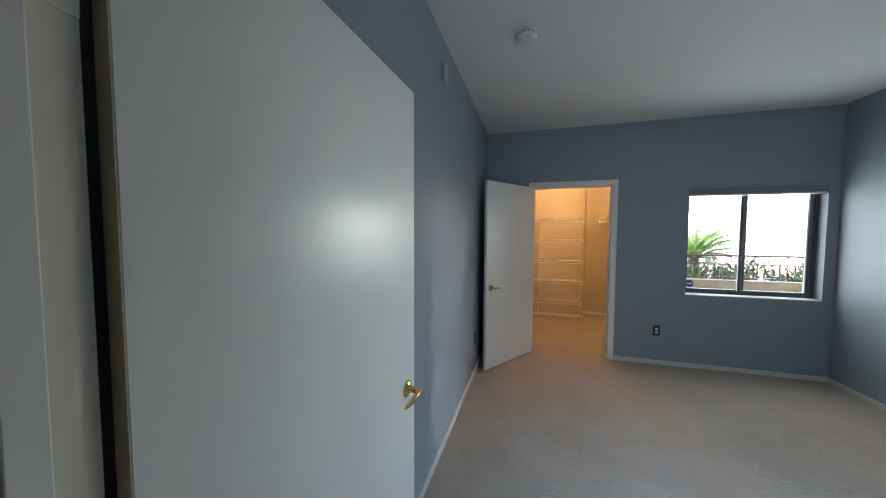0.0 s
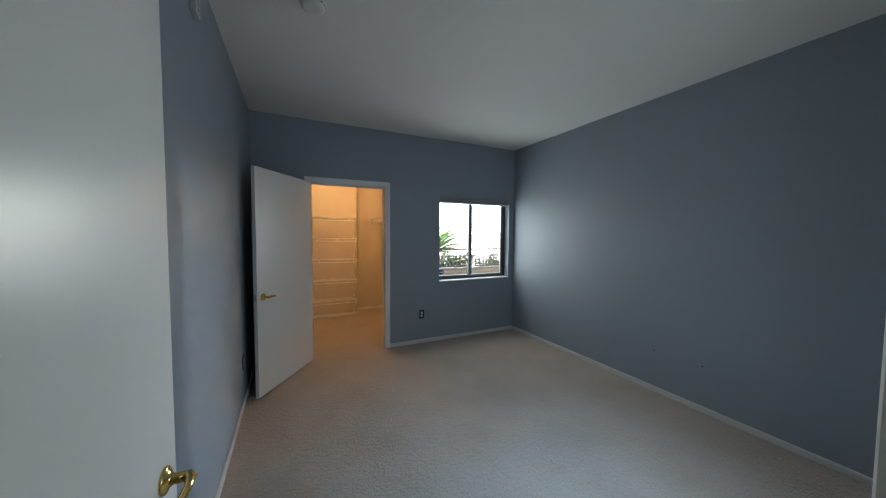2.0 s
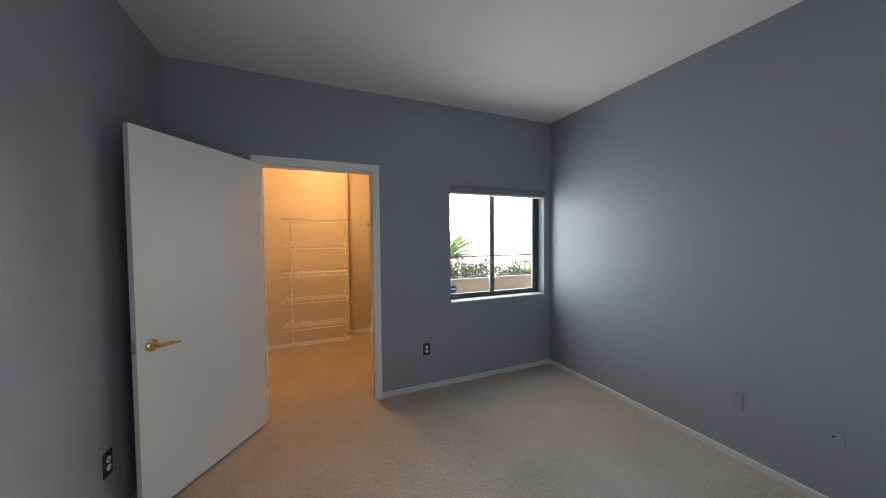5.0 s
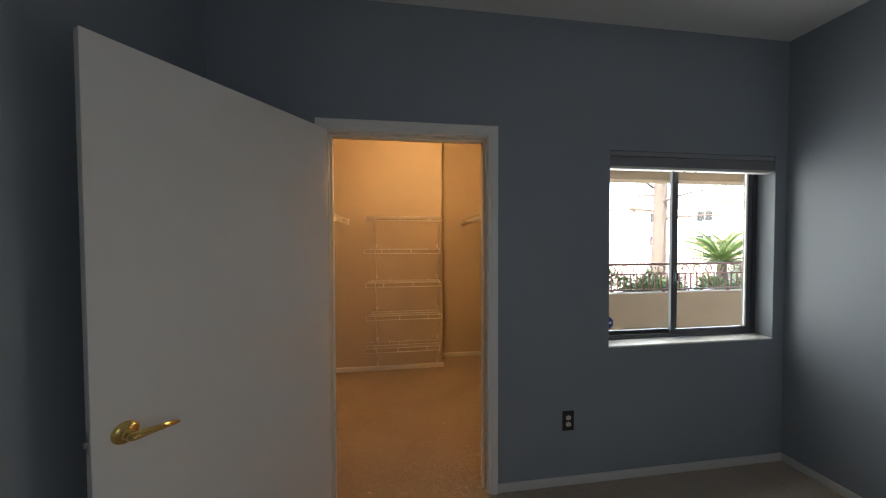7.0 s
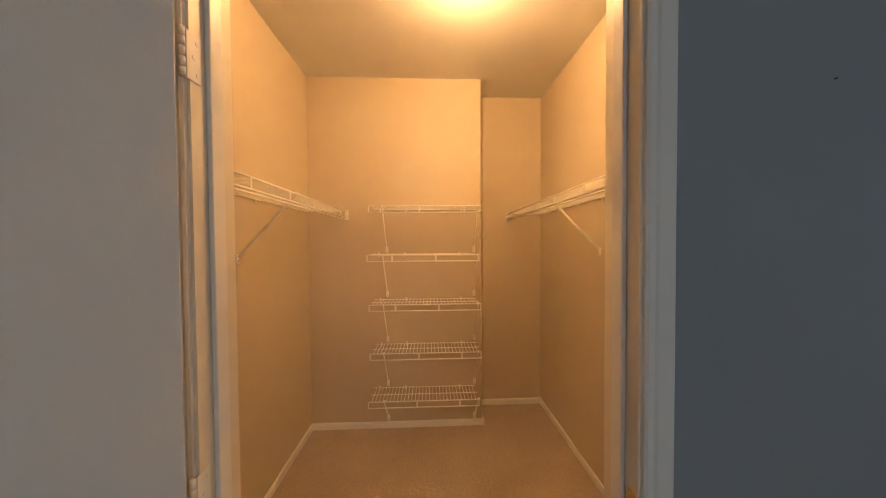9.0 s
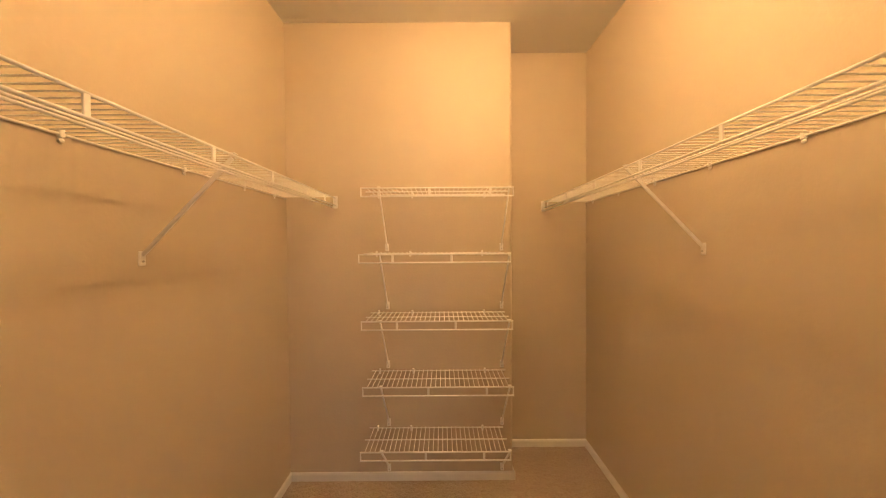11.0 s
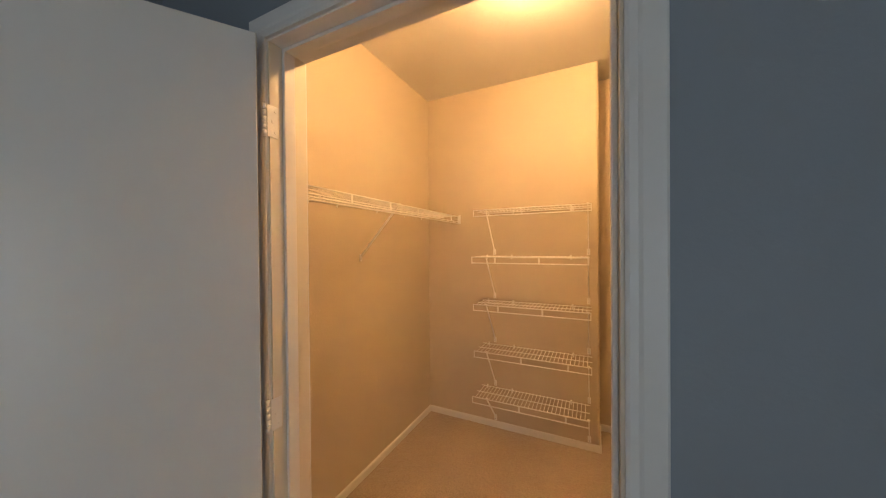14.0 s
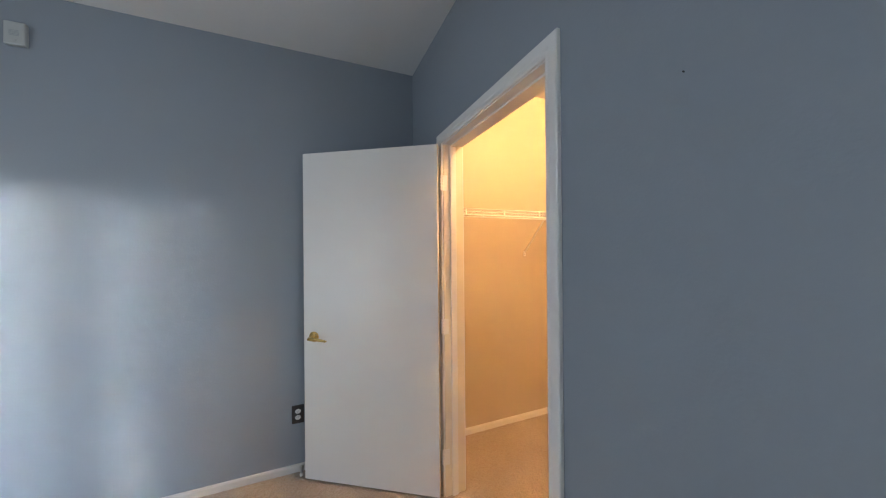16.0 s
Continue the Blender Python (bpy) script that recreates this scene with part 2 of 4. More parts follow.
def add_lathe(bm, profile, m, seg=24):
    """Turn (radius, height) pairs round z, then place by m."""
    rings = []
    for r, z in profile:
        rings.append([bm.verts.new(m @ Vector((r * math.cos(2 * math.pi * k / seg), r * math.sin(2 * math.pi * k / seg), z))) for k in range(seg)] if r > 1e-6 else [bm.verts.new(m @ Vector((0, 0, z)))])
    for p, q in zip(rings, rings[1:]):
        for k in range(seg):
            a, b = p[k % len(p)], p[(k + 1) % len(p)]
            c, d = q[(k + 1) % len(q)], q[k % len(q)]
            vs = []
            for v in (a, b, c, d):
                if v not in vs:
                    vs.append(v)
            if len(vs) > 2:
                bm.faces.new(vs)
    return bm


def wall(name, bm, material, label):
    ob = link(name, bm, material)
    return tagged(ob, label, "wall", kind="structure")


# ---- bedroom shell ----
bm = bmesh.new()
add_box(bm, XW - 0.12, DX0 - 0.02, YN, CYS, 0, ZC)
add_box(bm, DX0 - 0.02, DX1 + 0.02, YN, CYS, DZ + 0.02, ZC)
add_box(bm, DX1 + 0.02, CXE, YN, CYS, 0, ZC)
link_n = wall("wall_north", bm, WALL, "blue-grey painted wall with doorway to the closet")
bm = bmesh.new()
add_box(bm, CXE, WX0, YN, YN + 0.18, 0, ZC)
add_box(bm, WX0, WX1, YN, YN + 0.18, 0, WZ0 - 0.012)
add_box(bm, WX0, WX1, YN, YN + 0.18, WZ1, ZC)
add_box(bm, WX1, XE, YN, YN + 0.18, 0, ZC)
wall("wall_north_window", bm, WALL, "blue-grey painted outer wall around the window")
wall("wall_east", box(XE, XE + 0.15, YS - 0.12, YN + 0.18, 0, ZC), WALL, "plain blue-grey painted bedroom wall")
wall("wall_west", box(XW - 0.12, XW, YS - 0.12, YN, 0, ZC), WALL, "blue-grey painted wall lit in soft bands")
bm = bmesh.new()
add_box(bm, XW, EX0 - 0.02, 0.405, YS, 0, ZC)
add_box(bm, EX0 - 0.02, EX1 + 0.02, 0.405, YS, DZ + 0.02, ZC)
add_box(bm, EX1 + 0.02, SX0, 0.405, YS, 0, ZC)
add_box(bm, SX0, SX1, 0.405, YS, SZ1, ZC)
add_box(bm, SX1, XE, 0.405, YS, 0, ZC)
wall("wall_south", bm, WALL, "blue-grey painted wall with entry doorway and glass door")
tagged(link("ceiling", box(XW - 0.12, XE + 0.15, YS - 0.115, YN + 0.18, ZC, ZC + 0.1), CEIL), "flat white textured bedroom ceiling", "ceiling", kind="structure")

# carpet: a sheet of uneven tufts over a plain slab
def carpet_sheet(name, x0, x1, y0, y1, step, label, seed):
    rng = np.random.default_rng(seed)
    nx, ny = int((x1 - x0) / step) + 1, int((y1 - y0) / step) + 1
    gx, gy = np.meshgrid(np.linspace(x0, x1, nx), np.linspace(y0, y1, ny))
    tuft = rng.random((ny, nx))
    soft = (tuft + np.roll(tuft, 1, 0) + np.roll(tuft, 1, 1) + np.roll(np.roll(tuft, 1, 0), 1, 1)) / 4
    coarse = np.kron(rng.random((ny // 12 + 2, nx // 12 + 2)), np.ones((12, 12)))[:ny, :nx]
    for _ in range(6):
        coarse = (coarse + np.roll(coarse, 3, 0) + np.roll(coarse, -3, 0) + np.roll(coarse, 3, 1) + np.roll(coarse, -3, 1)) / 5
    gz = -0.006 + 0.011 * soft + 0.003 * (coarse - 0.5)
    jit = (rng.random((2, ny, nx)) - 0.5) * step * 0.6
    inner = np.zeros((ny, nx))
    inner[1:-1, 1:-1] = 1
    co = np.stack((gx + jit[0] * inner, gy + jit[1] * inner, gz), -1).reshape(-1, 3)
    k = (np.arange(ny - 1)[:, None] * nx + np.arange(nx - 1)[None, :]).reshape(-1)
    quads = np.stack((k, k + 1, k + nx + 1, k + nx), -1)
    me = bpy.data.meshes.new(name)
    me.vertices.add(len(co))
    me.vertices.foreach_set("co", co.reshape(-1))
    me.loops.add(quads.size)
    me.loops.foreach_set("vertex_index", quads.reshape(-1))
    me.polygons.add(len(quads))
    me.polygons.foreach_set("loop_start", np.arange(len(quads)) * 4)
    me.polygons.foreach_set("use_smooth", np.ones(len(quads), dtype=bool))
    me.update(calc_edges=True)
    me.materials.append(CARPET)
    return tagged(new(name, me), label, "carpet", kind="structure")


carpet_sheet("floor", XW - 0.01, XE + 0.01, YS - 0.06, YN + 0.057, 0.0068, "beige cut-pile bedroom carpet with worn traffic marks", 5)
carpet_sheet("floor_closet", CXW - 0.01, CXE + 0.01, YN + 0.057, CYN + 0.01, 0.0075, "beige cut-pile closet carpet", 6)
tagged(link("subfloor", box(XW - 0.12, XE + 0.15, YS - 0.108, CYN + 0.12, -0.12, -0.014), CONCRETE), "plain slab under the carpet", "slab", kind="structure")

# ---- closet shell ----
wall("wall_closet_west", box(CXW - 0.12, CXW, CYS, CYN + 0.12, 0, CZC), CLOSET, "cream painted closet wall")
wall("wall_closet_east", box(CXE, WX0 - 0.008, YN + 0.18, CYN + 0.12, 0, CZC), [CLOSET], "cream painted closet wall with orange-peel texture")
bm = bmesh.new()
add_box(bm, CXW, CBX, CYB, CYN + 0.12, 0, CZC, 0.0)
bmesh.ops.bevel(bm, geom=[e for e in bm.edges if all(abs(v.co.x - CBX) < 1e-4 and abs(v.co.y - CYB) < 1e-4 for v in e.verts)], offset=0.018, segments=4, affect="EDGES", profile=0.5)
wall("wall_closet_bump", bm, CLOSET, "cream painted closet back wall boxed out with bullnose corner")
wall("wall_closet_north", box(CBX, CXE, CYN, CYN + 0.12, 0, CZC), CLOSET, "cream painted recessed closet back wall")
bm = bmesh.new()
add_box(bm, CXW, DX0 - 0.02, CYS, CYS + 0.006, 0, CZC)
add_box(bm, DX0 - 0.02, DX1 + 0.02, CYS, CYS + 0.006, DZ + 0.02, CZC)
add_box(bm, DX1 + 0.02, CXE, CYS, CYS + 0.006, 0, CZC)
wall("wall_closet_south", bm, CLOSET, "cream painted closet side of the door wall")
tagged(link("ceiling_closet", box(CXW - 0.12, CXE + 0.14, CYS, CYN + 0.12, CZC, CZC + 0.08), CEIL), "white textured closet ceiling", "ceiling", kind="structure")


# ---- baseboards ----
def baseboard(name, a, b, normal, h=0.048, t=0.011, paint=BASE):
    """A board along a wall from a to b (x, y), standing out along normal, with an eased top edge."""
    a, b, nrm = Vector((*a, 0)), Vector((*b, 0)), Vector((*normal, 0))
    bm = bmesh.new()
    prof = [(0, 0), (t, 0), (t, h - 0.012), (t * 0.75, h - 0.004), (t * 0.4, h), (0, h)]
    loops = [[bm.verts.new(p + nrm * (d + 0.0005) + Vector((0, 0, z))) for d, z in prof] for p in (a, b)]
    for k in range(len(prof)):
        j = (k + 1) % len(prof)
        bm.faces.new((loops[0][k], loops[0][j], loops[1][j], loops[1][k]))
    bm.faces.new(loops[0])
    bm.faces.new(loops[1][::-1])
    return tagged(link(name, bm, paint), "narrow white painted baseboard", "baseboard", kind="structure")


CAS = 0.058
baseboard("baseboard", (DX1 + CAS + 0.006, YN), (XE, YN), (0, -1))
baseboard("baseboard", (XW, YN), (DX0 - CAS - 0.006, YN), (0, -1))
baseboard("baseboard", (XE, YS), (XE, YN - 0.012), (-1, 0))
baseboard("baseboard", (XW, YS), (XW, YN - 0.012), (1, 0))
baseboard("baseboard", (EX1 + CAS + 0.006, YS), (SX0 - 0.05, YS), (0, 1))
baseboard("baseboard", (CXW, CYS + 0.006), (CXW, CYB), (1, 0), 0.05, paint=TRIM)
baseboard("baseboard", (CXW + 0.012, CYB), (CBX + 0.012, CYB), (0, -1), 0.05, paint=TRIM)
baseboard("baseboard", (CBX, CYB - 0.012), (CBX, CYN), (1, 0), 0.05, paint=TRIM)
baseboard("baseboard", (CBX + 0.012, CYN), (CXE, CYN), (0, -1), 0.05, paint=TRIM)
baseboard("baseboard", (CXE, CYS + 0.006), (CXE, CYN - 0.012), (-1, 0), 0.05, paint=TRIM)


# ---- door frames ----
def casing_piece(parent, name, pts, m):
    """Moulded casing strip: profile swept along a straight run from pts[0] to pts[1], inner edge on that line, pts[2] pointing outward."""
    a, b, out = (Vector(p) for p in pts[:3])
    d = (b - a).normalized()
    nrm = Vector((0, -1, 0))
    prof = [(0, 0), (0, 0.009), (0.006, 0.012), (0.018, 0.012), (0.024, 0.015), (0.046, 0.017), (CAS - 0.004, 0.017), (CAS, 0.013), (CAS, 0)]
    bm = bmesh.new()
    ends = []
    for p, sgn in ((a, -1), (b, 1)):
        ends.append([bm.verts.new(m @ (p + out * u + d * (sgn * u if pts[3][0 if sgn < 0 else 1] else 0) + nrm * v)) for u, v in prof])
    for k in range(len(prof)):
        j = (k + 1) % len(prof)
        bm.faces.new((ends[0][k], ends[0][j], ends[1][j], ends[1][k]))
    bm.faces.new(ends[0])
    bm.faces.new(ends[1][::-1])
    return part(name, bm, TRIM, parent)


def door_frame(name, x0, x1, ymin, ymax, swing, label, casing_sides):
    """Jambs, stops and casings of a doorway in a wall from ymin to ymax; swing: the y of the face that the door closes flush with."""
    e = thing(name, Matrix(), label, "door frame")
    e["kind"] = "structure"
    rim = 0.035
    stop0, stop1 = (swing + rim + 0.004, swing + rim + 0.04) if swing < (ymin + ymax) / 2 else (swing - rim - 0.04, swing - rim - 0.004)
    # side jambs warmer in tone than the head jamb and casings
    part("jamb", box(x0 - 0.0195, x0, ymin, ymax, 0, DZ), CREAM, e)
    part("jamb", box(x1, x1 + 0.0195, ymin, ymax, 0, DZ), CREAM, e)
    part("head_jamb", box(x0 - 0.0195, x1 + 0.0195, ymin, ymax, DZ, DZ + 0.0195), TRIM, e)
    part("door_stop", box(x0 + 0.0003, x0 + 0.011, stop0, stop1, 0, DZ - 0.0005, 0.002), TRIM, e)
    part("door_stop", box(x1 - 0.011, x1 - 0.0003, stop0, stop1, 0, DZ - 0.0005, 0.002), TRIM, e)
    part("head_stop", box(x0 + 0.0115, x1 - 0.0115, stop0, stop1, DZ - 0.011, DZ - 0.0003, 0.002), TRIM, e)
    for y, flip in casing_sides:
        m = Matrix.Translation((0, y, 0)) @ (Matrix.Diagonal((1, -1, 1, 1)) if flip else Matrix())
        r = 0.006
        casing_piece(e, "casing", ((x0 - r, 0, 0), (x0 - r, 0, DZ + r), (-1, 0, 0), (0, 1)), m)
        casing_piece(e, "casing", ((x1 + r, 0, 0), (x1 + r, 0, DZ + r), (1, 0, 0), (0, 1)), m)
        casing_piece(e, "head_casing", ((x0 - r, 0, DZ + r), (x1 + r, 0, DZ + r), (0, 0, 1), (1, 1)), m)
    return e


closet_frame = door_frame("door_frame_1", DX0, DX1, YN - 0.001, CYS + 0.007, YN, "white painted door frame of the closet doorway", [(YN - 0.001, False), (CYS + 0.007, True)])
entry_frame = door_frame("door_frame_2", EX0, EX1, 0.404, YS + 0.001, YS, "white painted door frame of the bedroom entry", [(YS + 0.001, True), (0.404, False)])
part("strike_plate", box(DX1 - 0.002, DX1 + 0.0005, YN + 0.006, YN + 0.034, 0.885, 0.945, 0.0006, 1), BRASS, closet_frame, "small brass strike plate")


# ---- doors ----
def add_tube(bm, pts, radii, seg=10):
    """A round bar through pts with its own radius at each."""
    rings = []
    for k, p in enumerate(pts):
        d = (Vector(pts[min(k + 1, len(pts) - 1)]) - Vector(pts[max(k - 1, 0)])).normalized()
        q = d.to_track_quat("Z", "Y").to_matrix()
        rings.append([bm.verts.new(Vector(p) + q @ Vector((radii[k] * math.cos(2 * math.pi * j / seg), radii[k] * math.sin(2 * math.pi * j / seg), 0))) for j in range(seg)])
    for a, b in zip(rings, rings[1:]):
        for j in range(seg):
            bm.faces.new((a[j], a[(j + 1) % seg], b[(j + 1) % seg], b[j]))
    bm.faces.new(rings[0][::-1])
    bm.faces.new(rings[-1])
    return bm


def door_leaf(name, hinge, free, label, side, zk):
    """A flush door; local x from the hinge to the free edge, the seen face at y = 0 on the side -y, thickness behind it."""
    h, f = Vector((*hinge, 0)), Vector((*free, 0))
    d = f - h
    w = d.length
    xax = d.normalized()
    yax = Vector((-xax.y, xax.x, 0)) * side
    m = Matrix.Translation((h.x, h.y, 0.012)) @ Matrix((xax, yax, Vector((0, 0, 1)))).transposed().to_4x4()
    e = thing(name, m, label, "door")
    e["kind"] = "structure"
    body = part("slab", box(0, w, 0, 0.035, 0, DZ - 0.016, 0.0015, 1), DOOR, e)
    # thin edge strip, yellower than the slab
    part("hinge_edge", box(-0.0012, 0.0002, 0.001, 0.034, 0.001, DZ - 0.017), JAMB, e, "cream hinge edge")
    xk = w - 0.07
    for s in (-1, 1):
        y0 = 0.0 if s < 0 else 0.035
        rose = bmesh.new()
        rm = Matrix.Translation((xk, y0, zk)) @ pose(0, 0, 0, 90 if s < 0 else -90)
        add_lathe(rose, [(0, 0.0), (0.0325, 0.0), (0.0325, 0.003), (0.0305, 0.006), (0.026, 0.0085), (0.019, 0.011), (0.0145, 0.016), (0.0125, 0.022), (0.0115, 0.042), (0.0, 0.042)], rm)
        handle = part("lever_handle", rose, BRASS, e, "polished brass lever handle", True)
        lev = bmesh.new()
        base = y0 + s * 0.042
        pts = [(xk + 0.006, y0 + s * 0.034, zk - 0.002), (xk, base + s * 0.006, zk), (xk - 0.016, base + s * 0.014, zk + 0.001), (xk - 0.045, base + s * 0.018, zk + 0.001), (xk - 0.075, base + s * 0.016, zk - 0.003), (xk - 0.1, base + s * 0.009, zk - 0.009), (xk - 0.112, base + s * 0.004, zk - 0.013)]
        add_tube(lev, pts, [0.0105, 0.0125, 0.0115, 0.0095, 0.0085, 0.007, 0.004])
        part("lever", lev, BRASS, handle, "", True)
        pin = rod((xk, base + s * 0.012, zk), (xk, base + s * 0.022, zk), 0.006, 12)
        part("privacy_button", pin, BRASS, handle, "", True)
    part("latch_plate", box(w - 0.0005, w + 0.0012, 0.006, 0.029, zk - 0.029, zk + 0.029, 0.0005, 1), STEEL, e, "steel latch plate on the door edge")
    part("latch_bolt", box(w + 0.001, w + 0.009, 0.012, 0.023, zk - 0.008, zk + 0.008, 0.002), STEEL, e)
    return e


closet_door = door_leaf("door_1", (0.298, 4.248), (-0.179, 3.535), "open white flush closet door with brass lever", -1, 0.886)
entry_door = door_leaf("door_2", (-0.223, 0.539), (-0.172, 1.442), "open white semi-gloss entry door with brass lever", 1, 0.862)


def hinge(parent_frame, x, y, z):
    """A butt hinge painted over: two leaves with screws and a knuckle barrel."""
    leaf = part("hinge", box(x, x + 0.0025, y + 0.001, y + 0.036, z - 0.045, z + 0.045, 0.001, 1), TRIM, parent_frame, "cream painted butt hinge")
    for k in range(5):
        part("knuckle", rod((x - 0.002, y - 0.004, z - 0.045 + 0.018 * k + 0.0006), (x - 0.002, y - 0.004, z - 0.045 + 0.018 * (k + 1) - 0.0006), 0.0052, 12), TRIM, leaf, "", True)
    for dz in (-0.03, 0.0, 0.03):
        part("screw", rod((x + 0.002, y + (0.027 if dz else 0.018), z + dz), (x + 0.0034, y + (0.027 if dz else 0.018), z + dz), 0.004, 10), TRIM, leaf)


for hz in (0.23, 0.985, 1.815):
    hinge(closet_frame, DX0, YN - 0.012, hz)
    hinge(entry_frame, EX0, YS - 0.028, hz - 0.027)

# ---- window in the north wall ----
win = thing("window_1", Matrix(), "bronze-grey aluminium sliding window with two panes", "window")
win["kind"] = "structure"
FY = YN + 0.10
FW = 0.030
part("window_frame", box(WX0 + 0.001, WX0 + FW, FY, FY + 0.065, WZ0 + 0.001, WZ1 - 0.001, 0.002, 1), ALU, win)
part("window_frame", box(WX1 - FW, WX1 - 0.001, FY, FY + 0.065, WZ0 + 0.001, WZ1 - 0.001, 0.002, 1), ALU, win)
part("window_frame", box(WX0 + FW, WX1 - FW, FY, FY + 0.065, WZ1 - FW, WZ1 - 0.001, 0.002, 1), ALU, win)
bm = box(WX0 + FW, WX1 - FW, FY, FY + 0.065, WZ0 + 0.001, WZ0 + 0.018, 0.002, 1)
add_box(bm, WX0 + FW, WX1 - FW, FY + 0.002, FY + 0.006, WZ0 + 0.018, WZ0 + 0.03)
add_box(bm, WX0 + FW, WX1 - FW, FY + 0.03, FY + 0.034, WZ0 + 0.018, WZ0 + 0.03)
part("window_track", bm, ALU, win, "dark lower slider track")
MX = 2.47


def sash(x0, x1, y, w, name):
    s = part(name, box(x0, x0 + w, y, y + 0.022, WZ0 + 0.022, WZ1 - FW - 0.002, 0.0015, 1), ALU_LIGHT if name == "sliding_sash" else ALU, win)
    nm = ALU_LIGHT if name == "sliding_sash" else ALU
    part("stile", box(x1 - w, x1, y, y + 0.022, WZ0 + 0.022, WZ1 - FW - 0.002, 0.0015, 1), nm, s)
    part("rail", box(x0 + w, x1 - w, y, y + 0.022, WZ0 + 0.022, WZ0 + 0.022 + w * 0.8, 0.0015, 1), nm, s)
    part("rail", box(x0 + w, x1 - w, y, y + 0.022, WZ1 - FW - 0.002 - w * 0.8, WZ1 - FW - 0.002, 0.0015, 1), nm, s)
    pane = part("pane", box(x0 + w, x1 - w, y + 0.009, y + 0.013, WZ0 + 0.022 + w * 0.8, WZ1 - FW - 0.002 - w * 0.8), GLASS, s, "clear window glass")
    pane.visible_shadow = False
    # cream strip that paints the light on the stile's inner face
    part("lit_stile_edge", box(x1 - w - 0.013, x1 - w - 0.0003, y - 0.003, y + 0.0085, WZ0 + 0.023 + w * 0.8, WZ1 - FW - 0.003 - w * 0.8, 0.001, 1), TRIM, s, "cream strip for the lit inner face of the stile")
    return s


sash(MX - 0.036, WX1 - FW - 0.001, FY + 0.008, 0.036, "sliding_sash")
sash(WX0 + FW + 0.001, MX + 0.036, FY + 0.036, 0.032, "fixed_sash")
lat = bmesh.new()
add_box(lat, MX - 0.026, MX - 0.008, FY - 0.004, FY + 0.0075, 1.17, 1.27, 0.003)
add_box(lat, MX - 0.022, MX - 0.006, FY - 0.016, FY - 0.003, 1.19, 1.25, 0.004)
part("latch", lat, ALU, win, "dark grey sash latch")
bm = box(WX0 - 0.0005, WX1 + 0.0005, YN - 0.004, FY + 0.0, WZ0 - 0.012, WZ0, 0.004)
tagged(link("window_sill", bm, TRIM), "white painted window sill", "window sill", kind="structure")

# raised blind in its headrail
blind = thing("window_blind", Matrix.Translation((0, 0, 0)), "grey fabric blind drawn fully up under its headrail", "blind")
part("headrail", box(WX0 + 0.004, WX1 - 0.002, YN + 0.004, YN + 0.052, WZ1 - 0.03, WZ1 - 0.002, 0.003), BLIND, blind)
for k in range(9):
    z = WZ1 - 0.034 - 0.0062 * k
    bm = bmesh.new()
    add_box(bm, WX0 + 0.007, WX1 - 0.005, YN + 0.006 + 0.001 * (k % 2), YN + 0.05 - 0.001 * (k % 2), z - 0.0056, z, 0.0016, 1)
    part("fabric_fold", bm, BLIND, blind)
part("bottom_rail", box(WX0 + 0.006, WX1 - 0.004, YN + 0.005, YN + 0.051, WZ1 - 0.108, WZ1 - 0.0905, 0.003), PLATE_WHITE, blind, "white bottom rail")
for k, xx in enumerate((2.36, 2.44, 2.52, 2.28)):
    part("cord_button", rod((xx, YN + 0.03, WZ1 - 0.112), (xx, YN + 0.03, WZ1 - 0.1075), 0.005, 10), SLOT, blind)

stick = bmesh.new()
bmesh.ops.create_circle(stick, cap_ends=True, segments=8, radius=0.042, matrix=Matrix.Translation((WX0 + FW + 0.066, FY + 0.044, WZ0 + 0.1)) @ pose(0, 0, 0, 90, 0, 0) @ pose(0, 0, 0, 0, 0, 22.5))
geom = bmesh.ops.extrude_face_region(stick, geom=stick.faces[:])
bmesh.ops.translate(stick, vec=(0, -0.0006, 0), verts=[v for v in geom["geom"] if isinstance(v, bmesh.types.BMVert)])
dec = tagged(link("window_sticker", stick, STICKER_BLUE), "small blue eight-sided sticker on the window glass", "sticker")
part("sticker_bar", box(WX0 + FW + 0.04, WX0 + FW + 0.092, FY + 0.0425, FY + 0.0433, WZ0 + 0.094, WZ0 + 0.107), PLATE_WHITE, dec, "white bar")

# ---- unseen glass door in the south wall ----
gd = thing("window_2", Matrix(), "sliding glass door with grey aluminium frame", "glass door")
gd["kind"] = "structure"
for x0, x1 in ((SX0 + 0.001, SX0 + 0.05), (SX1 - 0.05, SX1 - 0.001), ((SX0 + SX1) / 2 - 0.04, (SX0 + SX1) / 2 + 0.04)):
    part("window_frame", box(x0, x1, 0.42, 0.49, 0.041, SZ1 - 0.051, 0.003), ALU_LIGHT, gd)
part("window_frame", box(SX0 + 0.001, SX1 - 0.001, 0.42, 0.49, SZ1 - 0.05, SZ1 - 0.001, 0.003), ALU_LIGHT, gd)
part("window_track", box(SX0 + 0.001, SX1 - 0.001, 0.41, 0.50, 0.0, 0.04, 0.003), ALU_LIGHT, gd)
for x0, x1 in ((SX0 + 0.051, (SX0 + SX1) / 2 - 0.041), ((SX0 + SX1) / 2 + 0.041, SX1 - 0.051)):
    p = part("pane", box(x0, x1, 0.452, 0.457, 0.041, SZ1 - 0.051), DIMMING_GLASS, gd, "unseen door glass darkened to hold back sky light")
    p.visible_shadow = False


